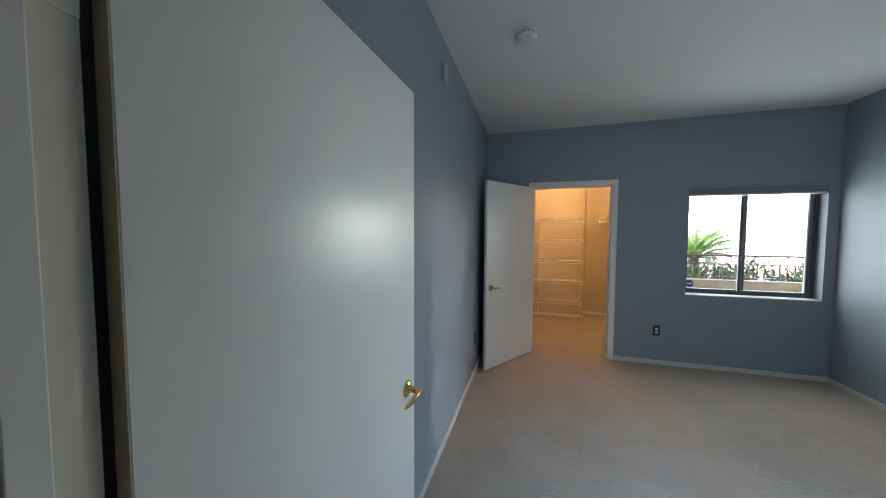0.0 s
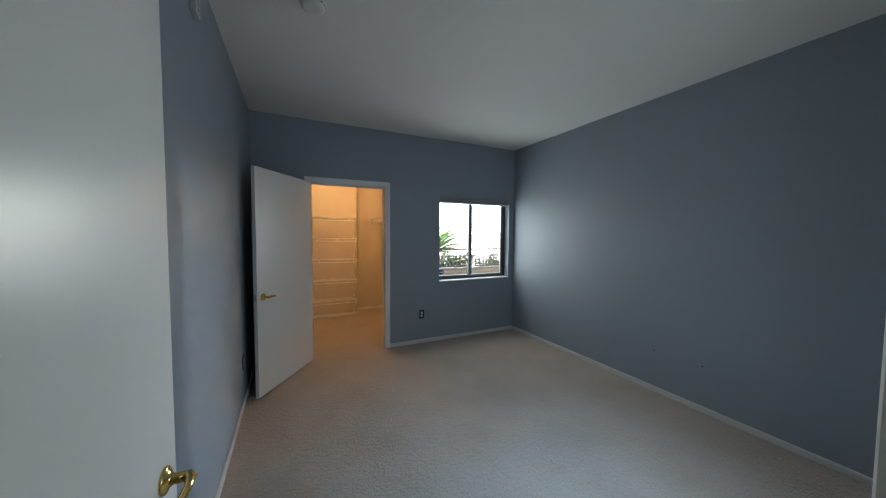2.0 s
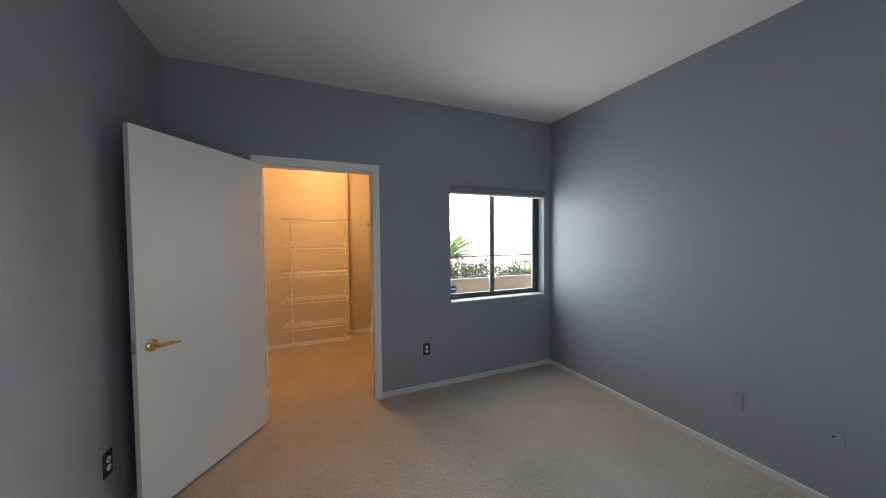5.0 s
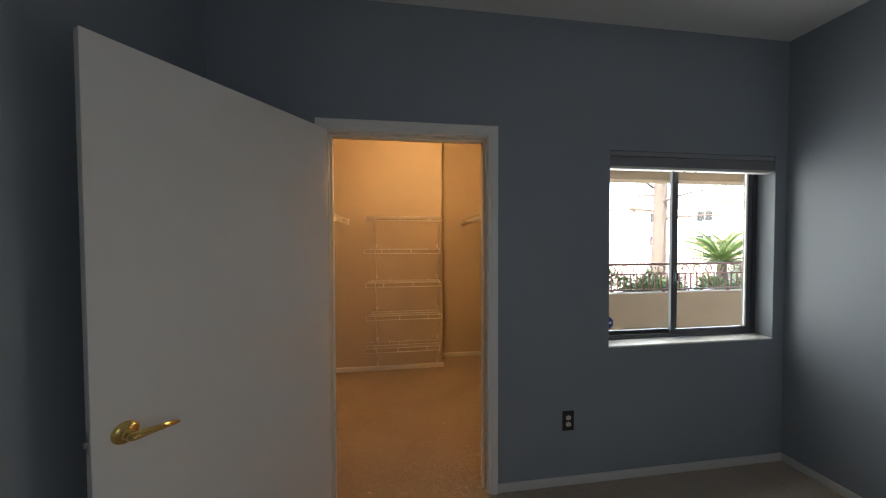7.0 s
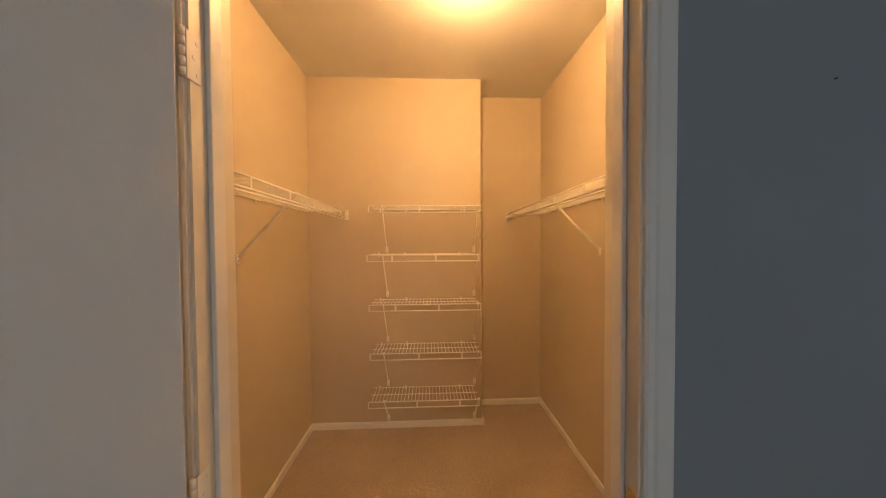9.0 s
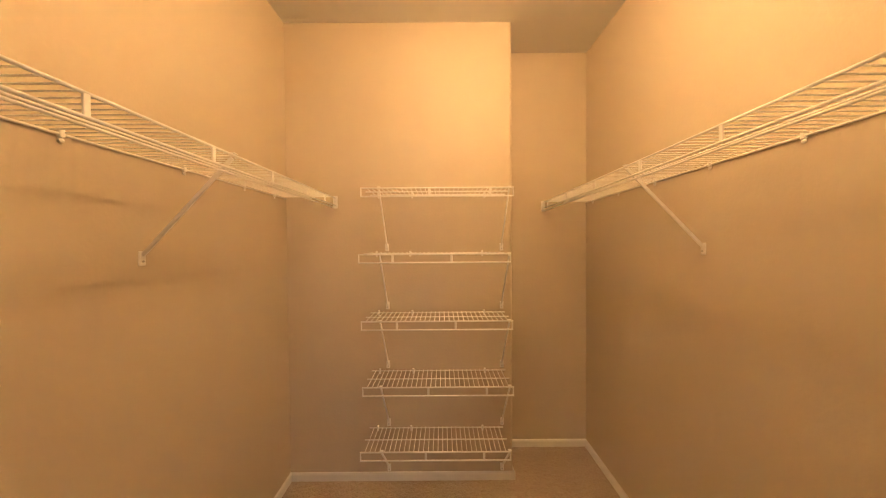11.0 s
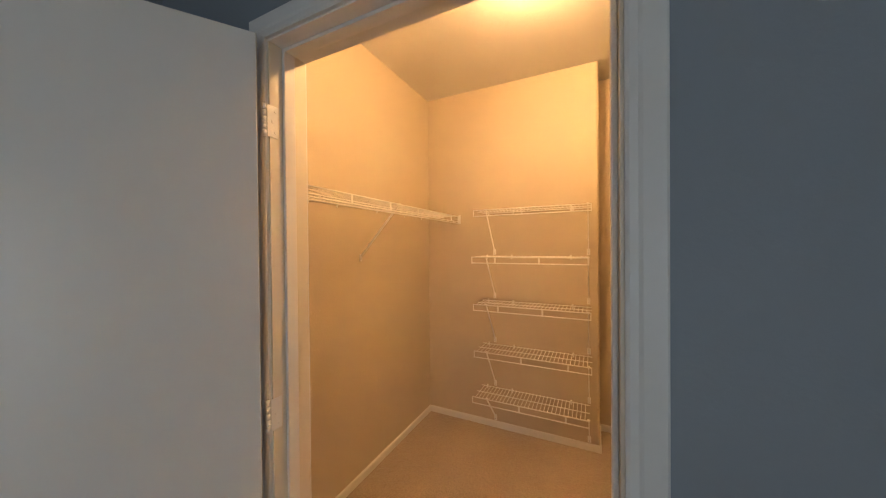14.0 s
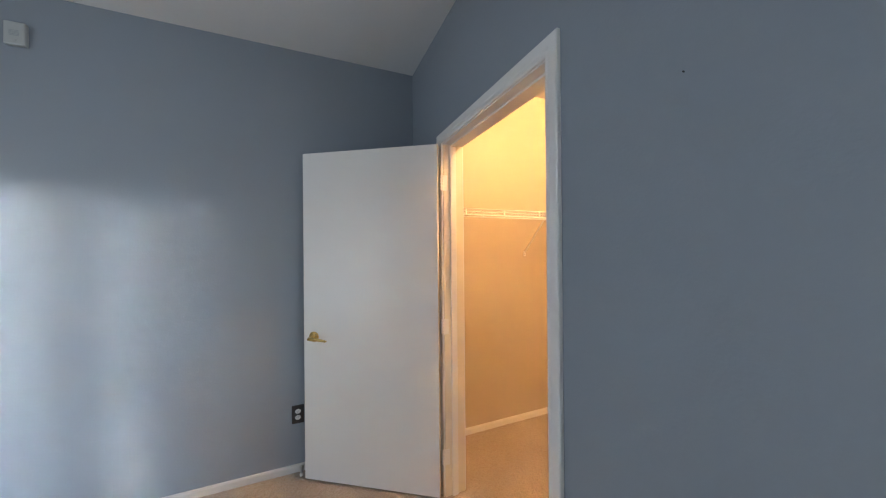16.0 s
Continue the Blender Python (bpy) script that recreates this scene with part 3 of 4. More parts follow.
# ---- small fittings ----
def outlet(name, m, plate_mat, face_mat, label):
    """A duplex outlet; local x to the right, z up, the plate's face towards -y."""
    e = thing(name, m, label, "outlet")
    part("cover_plate", box(-0.036, 0.036, -0.006, 0, -0.059, 0.059, 0.0025), plate_mat, e)
    for s in (-1, 1):
        bm = bmesh.new()
        add_lathe(bm, [(0, 0), (0.0165, 0), (0.0165, 0.0025), (0.0155, 0.0035), (0, 0.0035)], Matrix.Translation((0, -0.0055, 0.0195 * s)) @ pose(0, 0, 0, 90), 20)
        bmesh.ops.scale(bm, vec=(1, 1, 0.86), space=Matrix.Translation((0, 0, -0.0195 * s)), verts=bm.verts[:])
        r = part("receptacle", bm, face_mat, e)
        for dx, hh in ((-0.0055, 0.0045), (0.0055, 0.0035)):
            part("slot", box(dx - 0.0011, dx + 0.0011, -0.0096, -0.0088, 0.0195 * s + 0.002 - hh, 0.0195 * s + 0.002 + hh), SLOT, r)
        part("slot", rod((0, -0.0088, 0.0195 * s - 0.008), (0, -0.0096, 0.0195 * s - 0.008), 0.0022, 8), SLOT, r)
    part("screw", rod((0, -0.0055, 0), (0, -0.0072, 0), 0.003, 10), plate_mat, e)
    return e


outlet("wall_outlet", Matrix.Translation((1.65, YN, 0.386)), PLATE_DARK, PLATE_WHITE, "dark brown plate with white outlets beside the closet doorway")
outlet("wall_outlet", Matrix.Translation((XW, 3.493, 0.37)) @ pose(0, 0, 0, 0, 0, 90), PLATE_DARK, PLATE_WHITE, "dark brown plate with white outlets behind the closet door")
outlet("wall_outlet", Matrix.Translation((XE, 2.583, 0.385)) @ pose(0, 0, 0, 0, 0, -90), WALL, WALL, "outlet painted over in the wall's blue-grey")
for yy, zz in ((2.17, 0.388), (1.785, 0.383)):
    e = thing("cable_plate", Matrix.Translation((XE, yy, zz)) @ pose(0, 0, 0, 0, 0, -90), "blank plate painted blue-grey with a small connector", "wall plate", "painted plates")
    part("cover_plate", box(-0.036, 0.036, -0.004, 0, -0.058, 0.058, 0.002), WALL, e)
    part("connector", rod((0, -0.0045, 0), (0, -0.012, 0), 0.005, 10), SLOT, e, "dark small connector")

# spring door stop low on the west wall behind the closet door
ds = thing("door_stop_spring", Matrix.Translation((XW + 0.0125, 3.512, 0.03)), "grey spring door stop on the baseboard", "door stop")
bm = bmesh.new()
coil = [(0.004 + 0.0016 * k, 0.007 * math.cos(k * 1.05), 0.007 * math.sin(k * 1.05)) for k in range(44)]
add_tube(bm, coil, [0.0016] * 44, 5)
part("spring", bm, STEEL, ds, "", True)
part("base", rod((0, 0, 0), (0.005, 0, 0), 0.012, 14), STEEL, ds, "", True)
part("rubber_tip", rod((0.072, 0, 0), (0.088, 0, 0), 0.009, 14, 0.007), PLATE_WHITE, ds, "white rubber tip", True)

# smoke detector
sm = thing("smoke_detector", Matrix.Translation((0.228, 2.355, ZC)), "round white smoke detector on the ceiling", "smoke detector")
bm = bmesh.new()
add_lathe(bm, [(0, 0), (0.07, 0), (0.07, -0.008), (0.066, -0.011), (0, -0.011)], Matrix(), 32)
part("base_plate", bm, PLATE_WHITE, sm, "", True)
bm = bmesh.new()
add_lathe(bm, [(0, -0.0115), (0.064, -0.0115), (0.064, -0.024), (0.058, -0.034), (0.045, -0.039), (0.02, -0.041), (0, -0.041)], Matrix(), 32)
body = part("body", bm, PLATE_WHITE, sm, "", True)
for k in range(14):
    a = 2 * math.pi * k / 14
    part("vent_slot", add_box(bmesh.new(), -0.006, 0.006, -0.0008, 0.0008, -0.002, 0.002, m=Matrix.Translation((0.0642 * math.cos(a), 0.0642 * math.sin(a), -0.018)) @ pose(0, 0, 0, 0, 0, math.degrees(a) + 90)), SLOT, body)
part("test_button", rod((0.022, 0.01, -0.0395), (0.022, 0.01, -0.0425), 0.009, 16), PLATE_WHITE, body)

# alarm horn box high on the west wall
bx = thing("wall_chime", Matrix.Translation((XW, 2.25, 2.51)) @ pose(0, 0, 0, 0, 0, 90), "white plastic alarm box high on the wall", "alarm box")
part("housing", box(-0.038, 0.038, -0.026, 0, -0.056, 0.056, 0.005, 3), PLATE_SHADED, bx)
for k in range(5):
    part("grille_slot", box(-0.018, 0.018, -0.0266, -0.0258, -0.012 + 0.006 * k, -0.0095 + 0.006 * k), PLATE_BLUE, bx)
part("lamp_lens", box(-0.008, 0.008, -0.0285, -0.0255, -0.040, -0.030, 0.001, 1), PLATE_SHADED, bx)
tagged(link("nail", rod((1.554, YN + 0.002, 1.792), (1.554, YN - 0.004, 1.792), 0.0016, 8), SLOT), "small bare nail stuck in the wall", "nail")


# ---- wire shelving in the closet ----
def wire_shelf(name, m, length, depth, tabs, braces, clips, label, group, drop=0.305, hang=False, ends=(False, False)):
    """Coated wire shelf: local x along the wall, y = 0 at the wall and -depth at the lip, deck at z = 0."""
    e = thing(name, m, label, "wire shelf", group)
    bm = bmesh.new()
    step = 0.0258
    count = int((length - 0.02) / step)
    off = (length - step * (count - 1)) / 2
    for k in range(count):
        x = off + step * k
        add_rod(bm, (x, -0.004, 0.002), (x, -depth + 0.002, 0.002), 0.0021, 5)
    part("wire_deck", bm, WIRE, e)["kind"] = "stuff"
    part("back_rod", rod((0, -0.005, -0.003), (length, -0.005, -0.003), 0.0036), WIRE, e, "", True)
    part("middle_rod", rod((0, -depth * 0.52, -0.003), (length, -depth * 0.52, -0.003), 0.0036), WIRE, e, "", True)
    lip = part("front_lip", rod((0, -depth, -0.001), (length, -depth, -0.001), 0.0041), WIRE, e, "", True)
    part("lip_rod", rod((0, -depth - 0.002, -0.045), (length, -depth - 0.002, -0.045), 0.0041), WIRE, lip, "", True)
    if hang:
        part("hang_rod", rod((0, -depth + 0.016, -0.054), (length, -depth + 0.016, -0.054), 0.0036), WIRE, lip, "", True)
    for x in (*tabs, 0.003, length - 0.003):
        w = 0.006 if x in tabs else 0.003
        part("lip_tab", box(x - w, x + w, -depth - 0.0035, -depth + 0.0015, -0.043, -0.002, 0.001, 1), WIRE, lip)
    for x in braces:
        b = bmesh.new()
        a1, a2 = Vector((x, -depth + 0.006, -0.008)), Vector((x, -0.006, -drop))
        d = a2 - a1
        mm = Matrix.Translation((a1 + a2) / 2) @ d.to_track_quat("Z", "X").to_matrix().to_4x4()
        add_box(b, -0.0065, 0.0065, -0.0035, 0.0035, -d.length / 2, d.length / 2, 0.0015, 1, mm)
        br = part("brace", b, WIRE, e, "white diagonal support brace")
        f = box(x - 0.011, x + 0.011, -0.006, 0, -drop - 0.033, -drop + 0.013, 0.003)
        foot = part("brace_foot", f, WIRE, br)
        part("screw", rod((x, -0.0055, -drop - 0.019), (x, -0.009, -drop - 0.019), 0.0035, 8), STEEL, br)
        part("hook", box(x - 0.009, x + 0.009, -depth - 0.006, -depth + 0.012, 0.0035, 0.0065, 0.001, 1), WIRE, br)
    for x in clips:
        c = bmesh.new()
        add_box(c, x - 0.006, x + 0.006, -0.011, 0, -0.012, 0.012, 0.003)
        add_lathe(c, [(0, 0), (0.006, 0), (0.006, 0.004), (0, 0.006)], Matrix.Translation((x, -0.003, -0.017)) @ pose(0, 0, 0, 90), 10)
        part("wall_clip", c, WIRE, e)
    for flag, x0, x1 in ((ends[0], -0.004, 0.0), (ends[1], length, length + 0.004)):
        if flag:
            b = box(x0, x1, -depth - 0.013, -depth + 0.014, -0.062, 0.012, 0.0015, 1)
            add_box(b, min(x0, x1) - 0.003, max(x0, x1) + 0.003, -depth - 0.004, -depth + 0.006, -0.052, -0.038, 0.001, 1)
            part("end_bracket", b, WIRE, e, "white plastic end bracket")
    return e


SH = ((0.299, 1.724, (0.36, 0.68)), (0.284, 1.376, (0.18, 0.49)), (0.294, 1.021, (0.19, 0.5)), (0.297, 0.670, (0.35, 0.66)), (0.281, 0.323, (0.35, 0.66)))
for x0, z, tabs in SH:
    wire_shelf("wire_shelf", Matrix.Translation((x0, CYB, z)), 0.803, 0.229, tabs, (0.396 - x0, 1.079 - x0), (0.05, 0.25, 0.68), "short white coated wire shelf fixed to the closet back wall", "stacked wire shelves", 0.305 if z > 0.4 else 0.235)
llen = CYB - 0.006 - (CYS + 0.012)
wire_shelf("wire_shelf", Matrix.Translation((CXW, CYS + 0.012, 1.706)) @ pose(0, 0, 0, 0, 0, 90), llen, 0.294, (0.12, 0.42, 0.73, 1.03, 1.33, 1.55), (5.235 - CYS - 0.012,), (0.25, 0.42, 0.62, 0.98, 1.32, 1.58), "long white wire hanging shelf along the closet wall", "long wire shelves", 0.305, True, (False, True))
rlen = CYN - 0.006 - (CYS + 0.012)
wire_shelf("wire_shelf", Matrix.Translation((CXE, CYN - 0.006, 1.710)) @ pose(0, 0, 0, 0, 0, -90) @ pose(0, 0, 0, 0, -0.55, 0), rlen, 0.302, (0.1, 0.42, 0.74, 1.06, 1.38, 1.7, 1.9), (CYN - 0.006 - 5.464,), (0.1, 0.4, 0.7, 1.0, 1.3, 1.58, 1.85), "long white wire hanging shelf along the closet wall with textured paint", "long wire shelves", 0.305, True, (True, False))

# ceiling lamp of the closet
lamp = thing("ceiling_lamp", Matrix.Translation((0.92, 5.09, CZC)), "round white glass globe ceiling lamp, lit warm", "ceiling lamp")
bm = bmesh.new()
add_lathe(bm, [(0, 0), (0.075, 0), (0.075, -0.01), (0.066, -0.022), (0.056, -0.03), (0.056, -0.042), (0, -0.042)], Matrix(), 32)
part("canopy", bm, PLATE_WHITE, lamp, "", True)
bm = bmesh.new()
add_lathe(bm, [(0.036, -0.0425)] + [(0.065 * math.sin(a), -0.103 - 0.065 * math.cos(a)) for a in [math.pi * (0.8 - 0.08 * k) for k in range(10)]] + [(0, -0.168)], Matrix(), 32)
part("globe", bm, BULB, lamp, "glowing opal glass globe", True)

# ---- hall behind the entry ----
HX0, HX1, HY0 = -0.62, 1.0, -1.3
wall("wall_hall_west", box(HX0 - 0.1, HX0, HY0, 0.405, 0, ZC), CLOSET, "cream painted hall wall")
wall("wall_hall_east", box(0.86, 0.96, HY0, 0.4045, 0, ZC), CLOSET, "cream painted hall wall")
wall("wall_hall_south", box(HX0 - 0.1, 0.96, HY0 - 0.1, HY0, 0, ZC), CLOSET, "cream painted hall wall")
wall("wall_hall_north", box(HX0 - 0.1, XW - 0.12, 0.405, 0.5, 0, ZC), CLOSET, "cream painted hall wall")
tagged(link("floor_hall", box(HX0 - 0.1, 0.96, HY0 - 0.1, 0.4045, -0.1, 0), CARPET), "beige hall carpet", "carpet", kind="structure")
tagged(link("ceiling_hall", box(HX0 - 0.1, 0.96, HY0 - 0.1, 0.4045, ZC, ZC + 0.1), CEIL), "white hall ceiling", "ceiling", kind="structure")

# ---- patio and garden beyond the window ----
PY = 6.62
patio = tagged(link("patio_floor", box(WX0 - 0.008, 9.2, YN + 0.181, PY + 0.14, -0.16, -0.058), CONCRETE), "pale concrete patio slab with tooled joints", "patio", kind="structure")
for k in range(6):
    for y0, y1 in ((YN + 0.182, 5.52), (5.532, PY - 0.001)):
        part("slab", box(WX0 + 1.22 * k, WX0 + 1.22 * k + 1.208, y0, y1, -0.058, -0.05, 0.003, 1), CONCRETE, patio)
bm = box(WX0 + 0.002, 6.859, PY, PY + 0.14, -0.0499, 0.70, 0.012)
tagged(link("patio_parapet", bm, STUCCO), "low tan stucco patio wall", "parapet", kind="structure")
tagged(link("patio_ceiling", box(WX0 - 0.15, 9.2, YN + 0.181, PY + 0.3, 2.62, 2.74), STUCCO_LIGHT), "cream patio ceiling", "ceiling", kind="structure")
tagged(link("patio_beam", box(WX0 - 0.007, 9.2, PY - 0.08, PY + 0.2, 2.32, 2.619, 0.012), STUCCO), "tan stucco beam over the patio", "beam", kind="structure")
tagged(link("patio_soffit", box(WX0 - 0.007, 4.75, PY - 0.32, PY - 0.081, 2.47, 2.619, 0.006), STUCCO_LIGHT), "cream soffit board behind the beam", "soffit", kind="structure")
tagged(link("patio_pier", box(6.86, 7.4, PY - 0.14, PY + 0.3, -0.0499, 2.319, 0.02), STUCCO), "tan stucco pier at the patio edge", "pier", kind="structure")
wall("wall_house_north", box(XE + 0.151, 9.2, YN + 0.03, YN + 0.18, -0.0499, 2.619), STUCCO, "tan stucco house wall along the patio")

rail = thing("patio_railing", Matrix.Translation((WX0 + 0.02, PY + 0.07, 0.70)), "maroon steel railing with a row of rings", "railing")
RL = 4.92
part("top_rail", box(0, RL, -0.02, 0.02, 0.40, 0.43, 0.004), RAIL, rail)
part("middle_rail", box(0, RL, -0.012, 0.012, 0.262, 0.28, 0.003), RAIL, rail)
part("bottom_rail", box(0, RL, -0.012, 0.012, 0.03, 0.048, 0.003), RAIL, rail)
for k in range(int(RL / 0.1)):
    x = 0.05 + 0.1 * k
    part("baluster", box(x - 0.007, x + 0.007, -0.007, 0.007, 0.0485, 0.2615), RAIL, rail)
for k in range(int(RL / 0.2)):
    bm = bmesh.new()
    seg, sec = 20, 6
    vs = [[bm.verts.new((0.15 + 0.2 * k + (0.053 + 0.006 * math.cos(2 * math.pi * j / sec)) * math.cos(2 * math.pi * i / seg), 0.008 * math.sin(2 * math.pi * j / sec), 0.34 + (0.053 + 0.006 * math.cos(2 * math.pi * j / sec)) * math.sin(2 * math.pi * i / seg))) for j in range(sec)] for i in range(seg)]
    for i in range(seg):
        for j in range(sec):
            bm.faces.new((vs[i][j], vs[(i + 1) % seg][j], vs[(i + 1) % seg][(j + 1) % sec], vs[i][(j + 1) % sec]))
    part("ring", bm, RAIL, rail, "", True)
for x in (0.4, 1.5, 2.6, 3.7, 4.8):
    part("foot_post", box(x - 0.015, x + 0.015, -0.015, 0.015, 0, 0.0295), RAIL, rail)

# ground
GZ = -0.16
bm = bmesh.new()
n = 60
bmesh.ops.create_grid(bm, x_segments=n, y_segments=n, size=400, matrix=Matrix.Translation((5, 10, GZ)))
tagged(link("ground", bm, EARTH), "pale dry gravel ground", "ground", kind="structure")
tagged(link("garden_path", box(2.0, 16, 10.9, 12.2, GZ - 0.05, GZ + 0.012), CONCRETE), "pale concrete garden path", "path", kind="structure")


# plants
def add_leaf(bm, p, d, up, length, width):
    s = d.cross(up).normalized() * width / 2
    a, b, c, e = p, p + d * length * 0.45 + s, p + d * length, p + d * length * 0.45 - s
    bm.faces.new([bm.verts.new(v) for v in (a, b, c, e)])


def rand_dir(rng, zmin=-1.0):
    while True:
        v = Vector((rng.uniform(-1, 1), rng.uniform(-1, 1), rng.uniform(zmin, 1)))
        if 0.1 < v.length < 1:
            return v.normalized()


def shrub(x, y, r, h, seed, label):
    rng = random.Random(seed)
    e = thing("shrub", Matrix.Translation((x, y, GZ)), label, "shrub", "garden shrubs")
    bm = bmesh.new()
    for k in range(9):
        d = rand_dir(rng, 0.3)
        add_rod(bm, (0, 0, 0), (d.x * r * 0.8, d.y * r * 0.8, h * 0.75 * max(0.4, d.z)), 0.012, 5, 0.004)
    part("stem", bm, BARK, e)
    bm = bmesh.new()
    for k in range(850):
        d = rand_dir(rng, -0.3)
        q = rng.uniform(0.55, 1.0) * (0.8 + 0.25 * noise.noise(Vector((d.x * 2 + seed, d.y * 2, d.z * 2))))
        p = Vector((d.x * r * q, d.y * r * q, h * 0.55 + d.z * h * 0.5 * q))
        add_leaf(bm, p, (d + rand_dir(rng) * 0.9).normalized(), rand_dir(rng), rng.uniform(0.05, 0.11), rng.uniform(0.025, 0.05))
    part("crown", bm, LEAF, e)


rng0 = random.Random(4)
for k in range(26):
    x = 2.5 + 0.42 * k + rng0.uniform(-0.12, 0.12)
    tall = x < 5.3
    if tall or k % 2:
        shrub(x, (7.75 if tall else 8.1) + rng0.uniform(-0.15, 0.45), rng0.uniform(0.42, 0.55) if tall else 0.38, rng0.uniform(1.0, 1.2) if tall else rng0.uniform(0.75, 0.95), 20 + k, "leafy green shrub in the garden bed")


def palm(x, y, z, size, seed):
    """A sago palm: a short trunk and a crown of arching fronds with many leaflets."""
    rng = random.Random(seed)
    e = thing("sago_palm", Matrix.Translation((x, y, z)), "green sago palm with arching fronds", "palm", "sago palms")
    bm = bmesh.new()
    add_lathe(bm, [(0.15, GZ - z), (0.14, 0.2), (0.11, 0.4), (0.11, 0.55), (0.06, 0.66), (0, 0.68)], Matrix(), 12)
    part("trunk", bm, BARK, e, "short rough trunk")
    for k in range(48):
        a = 2.399 * k
        rise = 1.3 - 1.45 * (k / 47)
        bm = bmesh.new()
        out = Vector((math.cos(a), math.sin(a), 0))
        pts = []
        ln = size * rng.uniform(0.85, 1.08)
        for j in range(11):
            s = j / 10
            ang = rise - s * s * 0.95
            prev = pts[-1] if pts else Vector((0, 0, 0.6)) - (out * math.cos(rise) + Vector((0, 0, math.sin(rise)))) * ln / 10
            pts.append(prev + (out * math.cos(ang) + Vector((0, 0, math.sin(ang)))) * ln / 10)
        for p, q in zip(pts, pts[1:]):
            add_rod(bm, p, q, 0.006, 4)
        side = Vector((-out.y, out.x, 0))
        for j in range(3, 40):
            s = j / 40
            i = min(9, int(s * 10))
            p = pts[i].lerp(pts[i + 1], s * 10 - i)
            d = (pts[i + 1] - pts[i]).normalized()
            wl = 0.21 * size * math.sin(math.pi * min(1, 0.12 + s * 0.86)) ** 0.7
            for sg in (-1, 1):
                add_leaf(bm, p, (side * sg + d * 0.75 + Vector((0, 0, 0.25))).normalized(), Vector((0, 0, 1)), wl, 0.028)
        part("frond", bm, FROND, e)


palm(9.4, 10.0, GZ + 0.42, 1.25, 3)
palm(10.6, 9.9, GZ + 0.05, 0.8, 5)
palm(3.82, 8.7, GZ + 0.5, 1.1, 7)

# pine beyond the railing
tree = thing("pine_tree", Matrix.Translation((6.99, 9.5, GZ)), "tall pine with scaly grey-brown bark", "tree")
bm = bmesh.new()
seg, rows_n = 22, 60
rng1 = random.Random(9)
rings = []
for j in range(rows_n):
    z = 7.5 * j / (rows_n - 1)
    r = 0.165 - 0.009 * z + 0.10 * math.exp(-z * 4)
    cx, cy = 0.05 * math.sin(z * 0.6), 0.03 * math.cos(z * 0.5)
    rings.append([bm.verts.new((cx + math.cos(2 * math.pi * i / seg) * (r + 0.022 * noise.noise(Vector((i * 0.9, z * 3.2, 3)))), cy + math.sin(2 * math.pi * i / seg) * (r + 0.022 * noise.noise(Vector((i * 0.9, z * 3.2, 7)))), z)) for i in range(seg)])
for a, b in zip(rings, rings[1:]):
    for i in range(seg):
        bm.faces.new((a[i], a[(i + 1) % seg], b[(i + 1) % seg], b[i]))
part("trunk", bm, BARK, tree)
for k in range(26):
    rng = random.Random(100 + k)
    z = 2.15 + 0.2 * k
    a = 2.4 * k + rng.uniform(-0.4, 0.4)
    ln = rng.uniform(1.4, 2.6) * (1 - 0.02 * k)
    out = Vector((math.cos(a), math.sin(a), 0))
    bm = bmesh.new()
    pts = [Vector((0, 0, z)) + out * ln * s + Vector((0.1 * math.sin(3 * s + k), 0.1 * math.cos(4 * s), 0.35 * s - 0.35 * s * s)) for s in (0, 0.25, 0.5, 0.75, 1)]
    for p, q, r in zip(pts, pts[1:], (0.035, 0.026, 0.018, 0.011)):
        add_rod(bm, p, q, r, 6, r * 0.7)
    limb = part("limb", bm, BARK, tree)
    bm = bmesh.new()
    for j in range(240):
        s = rng.uniform(0.3, 1.05)
        i = min(3, int(s * 4))
        p = pts[i].lerp(pts[i + 1], s * 4 - i) + rand_dir(rng) * rng.uniform(0.0, 0.28)
        add_leaf(bm, p, (rand_dir(rng) + Vector((0, 0, 0.3))).normalized(), rand_dir(rng), rng.uniform(0.09, 0.17), 0.012)
    part("needles", bm, NEEDLE, limb)

# garden fence
fence = thing("garden_fence", Matrix.Translation((-2, 13.2, GZ)), "thin maroon steel picket fence", "fence")
for z in (0.2, 1.55):
    part("fence_rail", box(0, 26, -0.015, 0.015, z, z + 0.03), RAIL, fence)
pk = box(-0.008, 0.008, -0.008, 0.008, 0, 1.7)
first = part("picket", pk, RAIL, fence)
first.location = (0.1, 0, 0)
for k in range(1, 172):
    o = new("picket", first.data)
    o.parent = fence
    o.location = (0.1 + 0.15 * k, 0, 0)

# outdoor stair with its railing
st = thing("garden_stair", Matrix.Translation((9.3, 9.4, GZ)), "concrete garden stair with maroon steel railing", "stair")
for k in range(7):
    part("step", box(0.3 * k, 0.3 * k + 0.32, 0.1, 1.3, 0, 0.17 * (k + 1), 0.006), CONCRETE, st)
sl = 0.17 / 0.3
for h in (0.45, 0.92):
    bm = bmesh.new()
    d = Vector((2.3, 0, 2.3 * sl))
    add_box(bm, -d.length / 2, d.length / 2, -0.02, 0.02, -0.02, 0.02, 0.004, 1, Matrix.Translation((1.1, 0.05, h + 1.1 * sl)) @ pose(0, 0, 0, 0, -math.degrees(math.atan(sl)), 0))
    part("handrail", bm, RAIL, st)
for k in range(5):
    x = 0.05 + 0.53 * k
    part("post", box(x - 0.02, x + 0.02, 0.03, 0.07, 0, 0.92 + x * sl), RAIL, st)
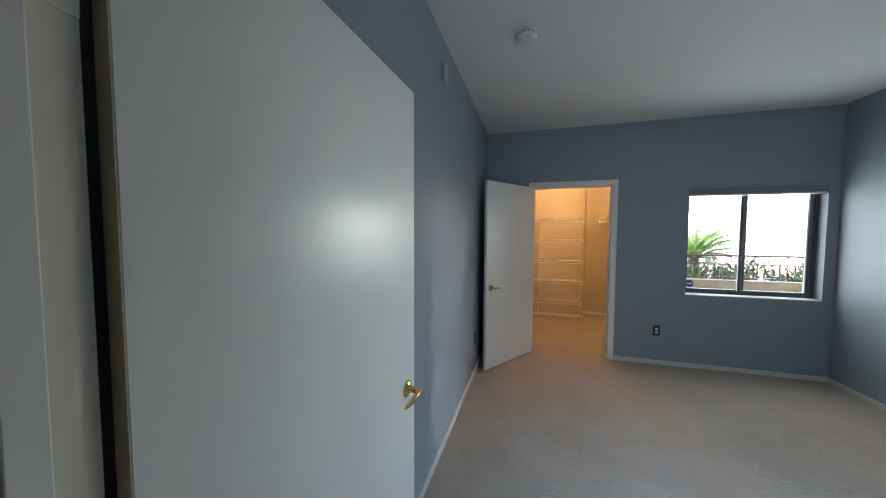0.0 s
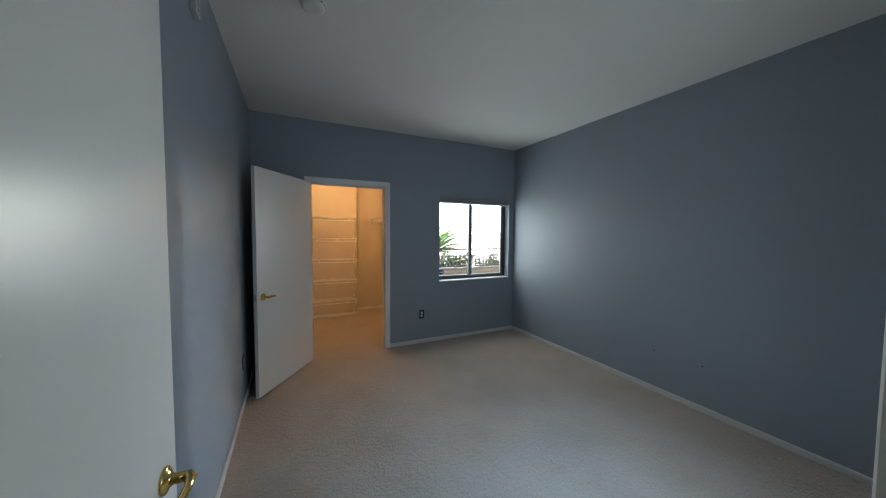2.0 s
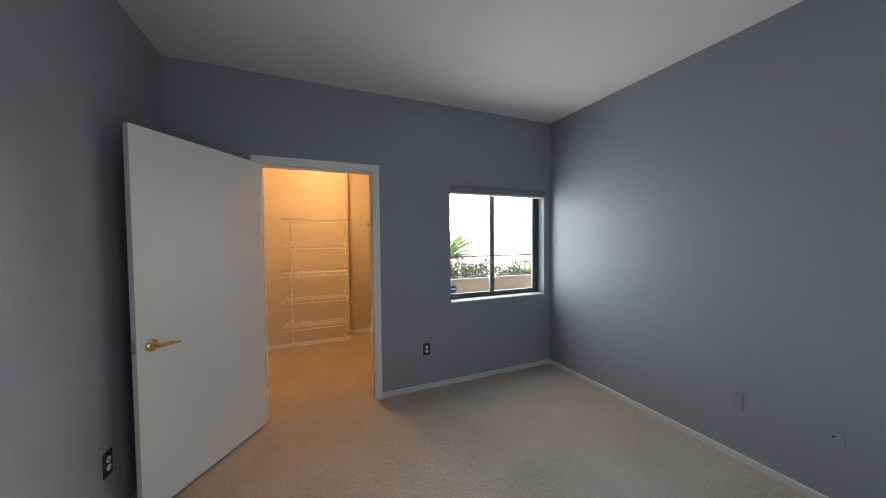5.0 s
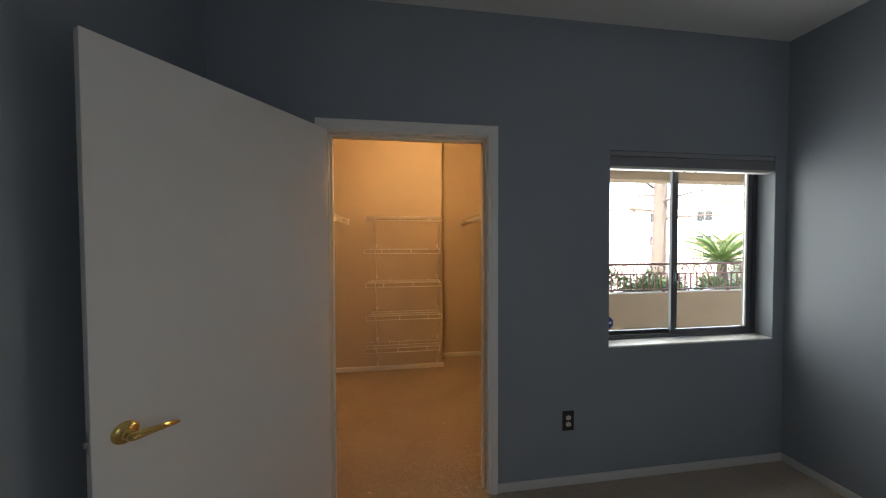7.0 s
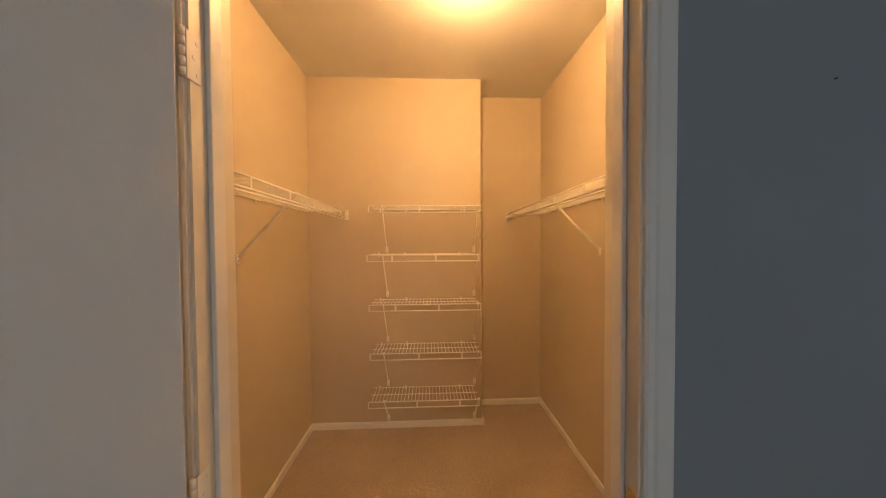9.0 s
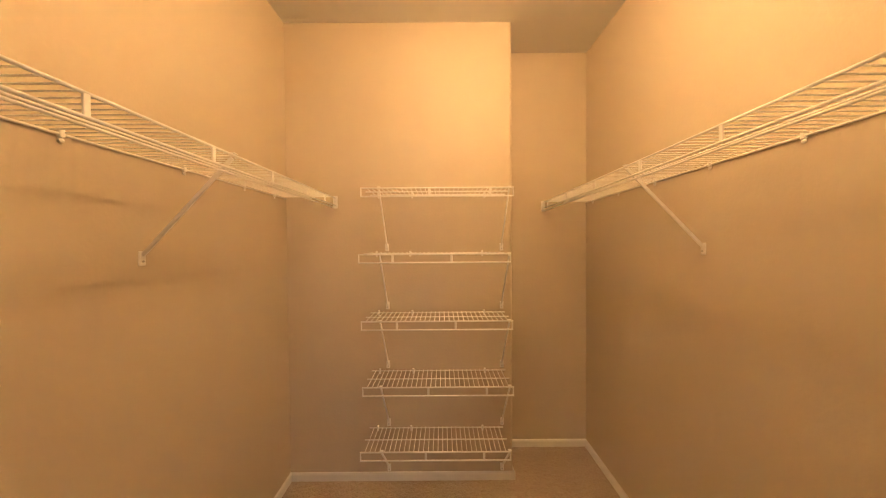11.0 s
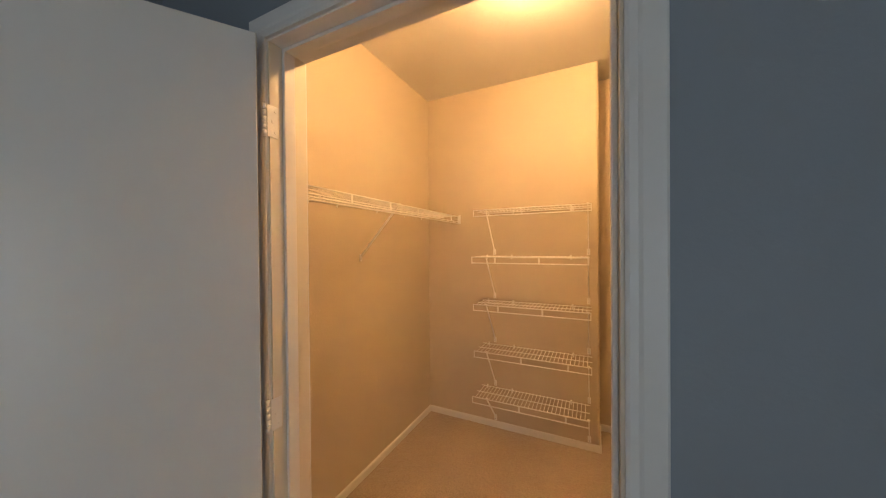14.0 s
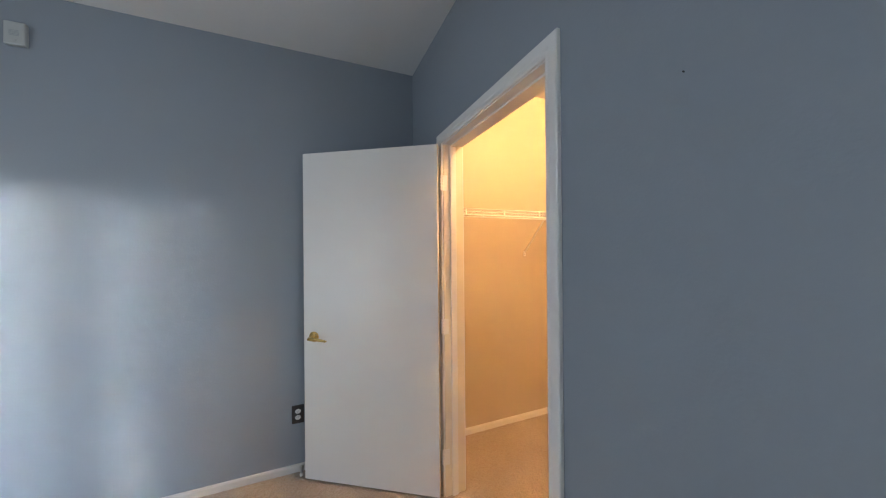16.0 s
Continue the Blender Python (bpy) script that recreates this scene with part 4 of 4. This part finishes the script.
for k in range(11):
    x = 0.14 + 0.19 * k
    bm = bmesh.new()
    add_lathe(bm, [(0.055, -0.008), (0.067, -0.008), (0.067, 0.008), (0.055, 0.008), (0.055, -0.008)], Matrix.Translation((x, 0.05, 0.80 + x * sl)) @ pose(0, 0, 0, 90), 16)
    part("ring", bm, RAIL, st)


# far buildings
def building(name, x, y, w, d, h, rot, floors, cols, label, wallmat=None):
    e = thing(name, Matrix.Translation((x, y, GZ)) @ pose(0, 0, 0, 0, 0, rot), label, "building")
    part("wall", box(-w / 2, w / 2, -d / 2, d / 2, 0, h), wallmat or STUCCO_LIGHT, e)
    bm = bmesh.new()
    o = 0.6
    z0, z1 = h + 0.001, h + 1.6
    v = [bm.verts.new(p) for p in ((-w / 2 - o, -d / 2 - o, z0), (w / 2 + o, -d / 2 - o, z0), (w / 2 + o, d / 2 + o, z0), (-w / 2 - o, d / 2 + o, z0), (-w / 2 + d / 2, 0, z1), (w / 2 - d / 2, 0, z1))]
    for f in ((0, 1, 5, 4), (1, 2, 5), (2, 3, 4, 5), (3, 0, 4), (3, 2, 1, 0)):
        bm.faces.new([v[i] for i in f])
    part("roof", bm, ROOF, e)
    for fl in range(floors):
        for c in range(cols):
            cx = -w / 2 + w * (c + 0.5) / cols
            z = 1.0 + 2.8 * fl
            for sg in (-1, 1):
                y0 = sg * d / 2
                win_ = part("window", box(cx - 0.75, cx + 0.75, min(y0, y0 + sg * 0.05), max(y0, y0 + sg * 0.05), z, z + 1.3), TRIM, e)
                part("pane", box(cx - 0.68, cx - 0.03, min(y0 + sg * 0.03, y0 + sg * 0.055), max(y0 + sg * 0.03, y0 + sg * 0.055), z + 0.07, z + 1.23), DARKGLASS, win_)
                part("pane", box(cx + 0.03, cx + 0.68, min(y0 + sg * 0.03, y0 + sg * 0.055), max(y0 + sg * 0.03, y0 + sg * 0.055), z + 0.07, z + 1.23), DARKGLASS, win_)
    return e


building("apartment_house", 40, 36, 18, 10, 5.8, -42, 2, 4, "cream two-storey apartment house with tile roof")
# unseen house, sized and darkened to cut off the low southern sky
building("apartment_house", -3.0, -13.5, 30, 9, 9.6, 0, 3, 8, "unseen brown house that blocks the low sky over the courtyard", LOW_BOUNCE_BROWN)
# unseen block added to keep direct sun out of the glass door
wing = thing("sun_blocker", Matrix.Translation((-6.0, -1.45, GZ)), "unseen brown block that keeps the sun off the glass door", "house wing")
part("wall", box(0, 6.9, -7.0, 0.0, 0, 6.2), LOW_BOUNCE_BROWN, wing)
part("roof", box(-0.3, 7.1, -7.3, 0.0, 6.2005, 6.4), ROOF, wing)

# unseen wall added to stop sunlit ground brightening the room
tagged(link("ground_light_blocker", box(0.97, 7.0, -2.0, -1.86, GZ + 0.0121, 0.85, 0.012), LOW_BOUNCE_BROWN), "unseen low brown wall that blocks light from the ground", "parapet", kind="structure")

# dark sheet added over unseen ground to cut light bounced onto the ceiling
tagged(link("dark_ground_cover", box(0.97, 13.0, -8.9, 0.403, GZ + 0.001, GZ + 0.012), LOW_BOUNCE_BROWN), "unseen brown sheet that keeps ground light off the ceiling", "paving", kind="structure")
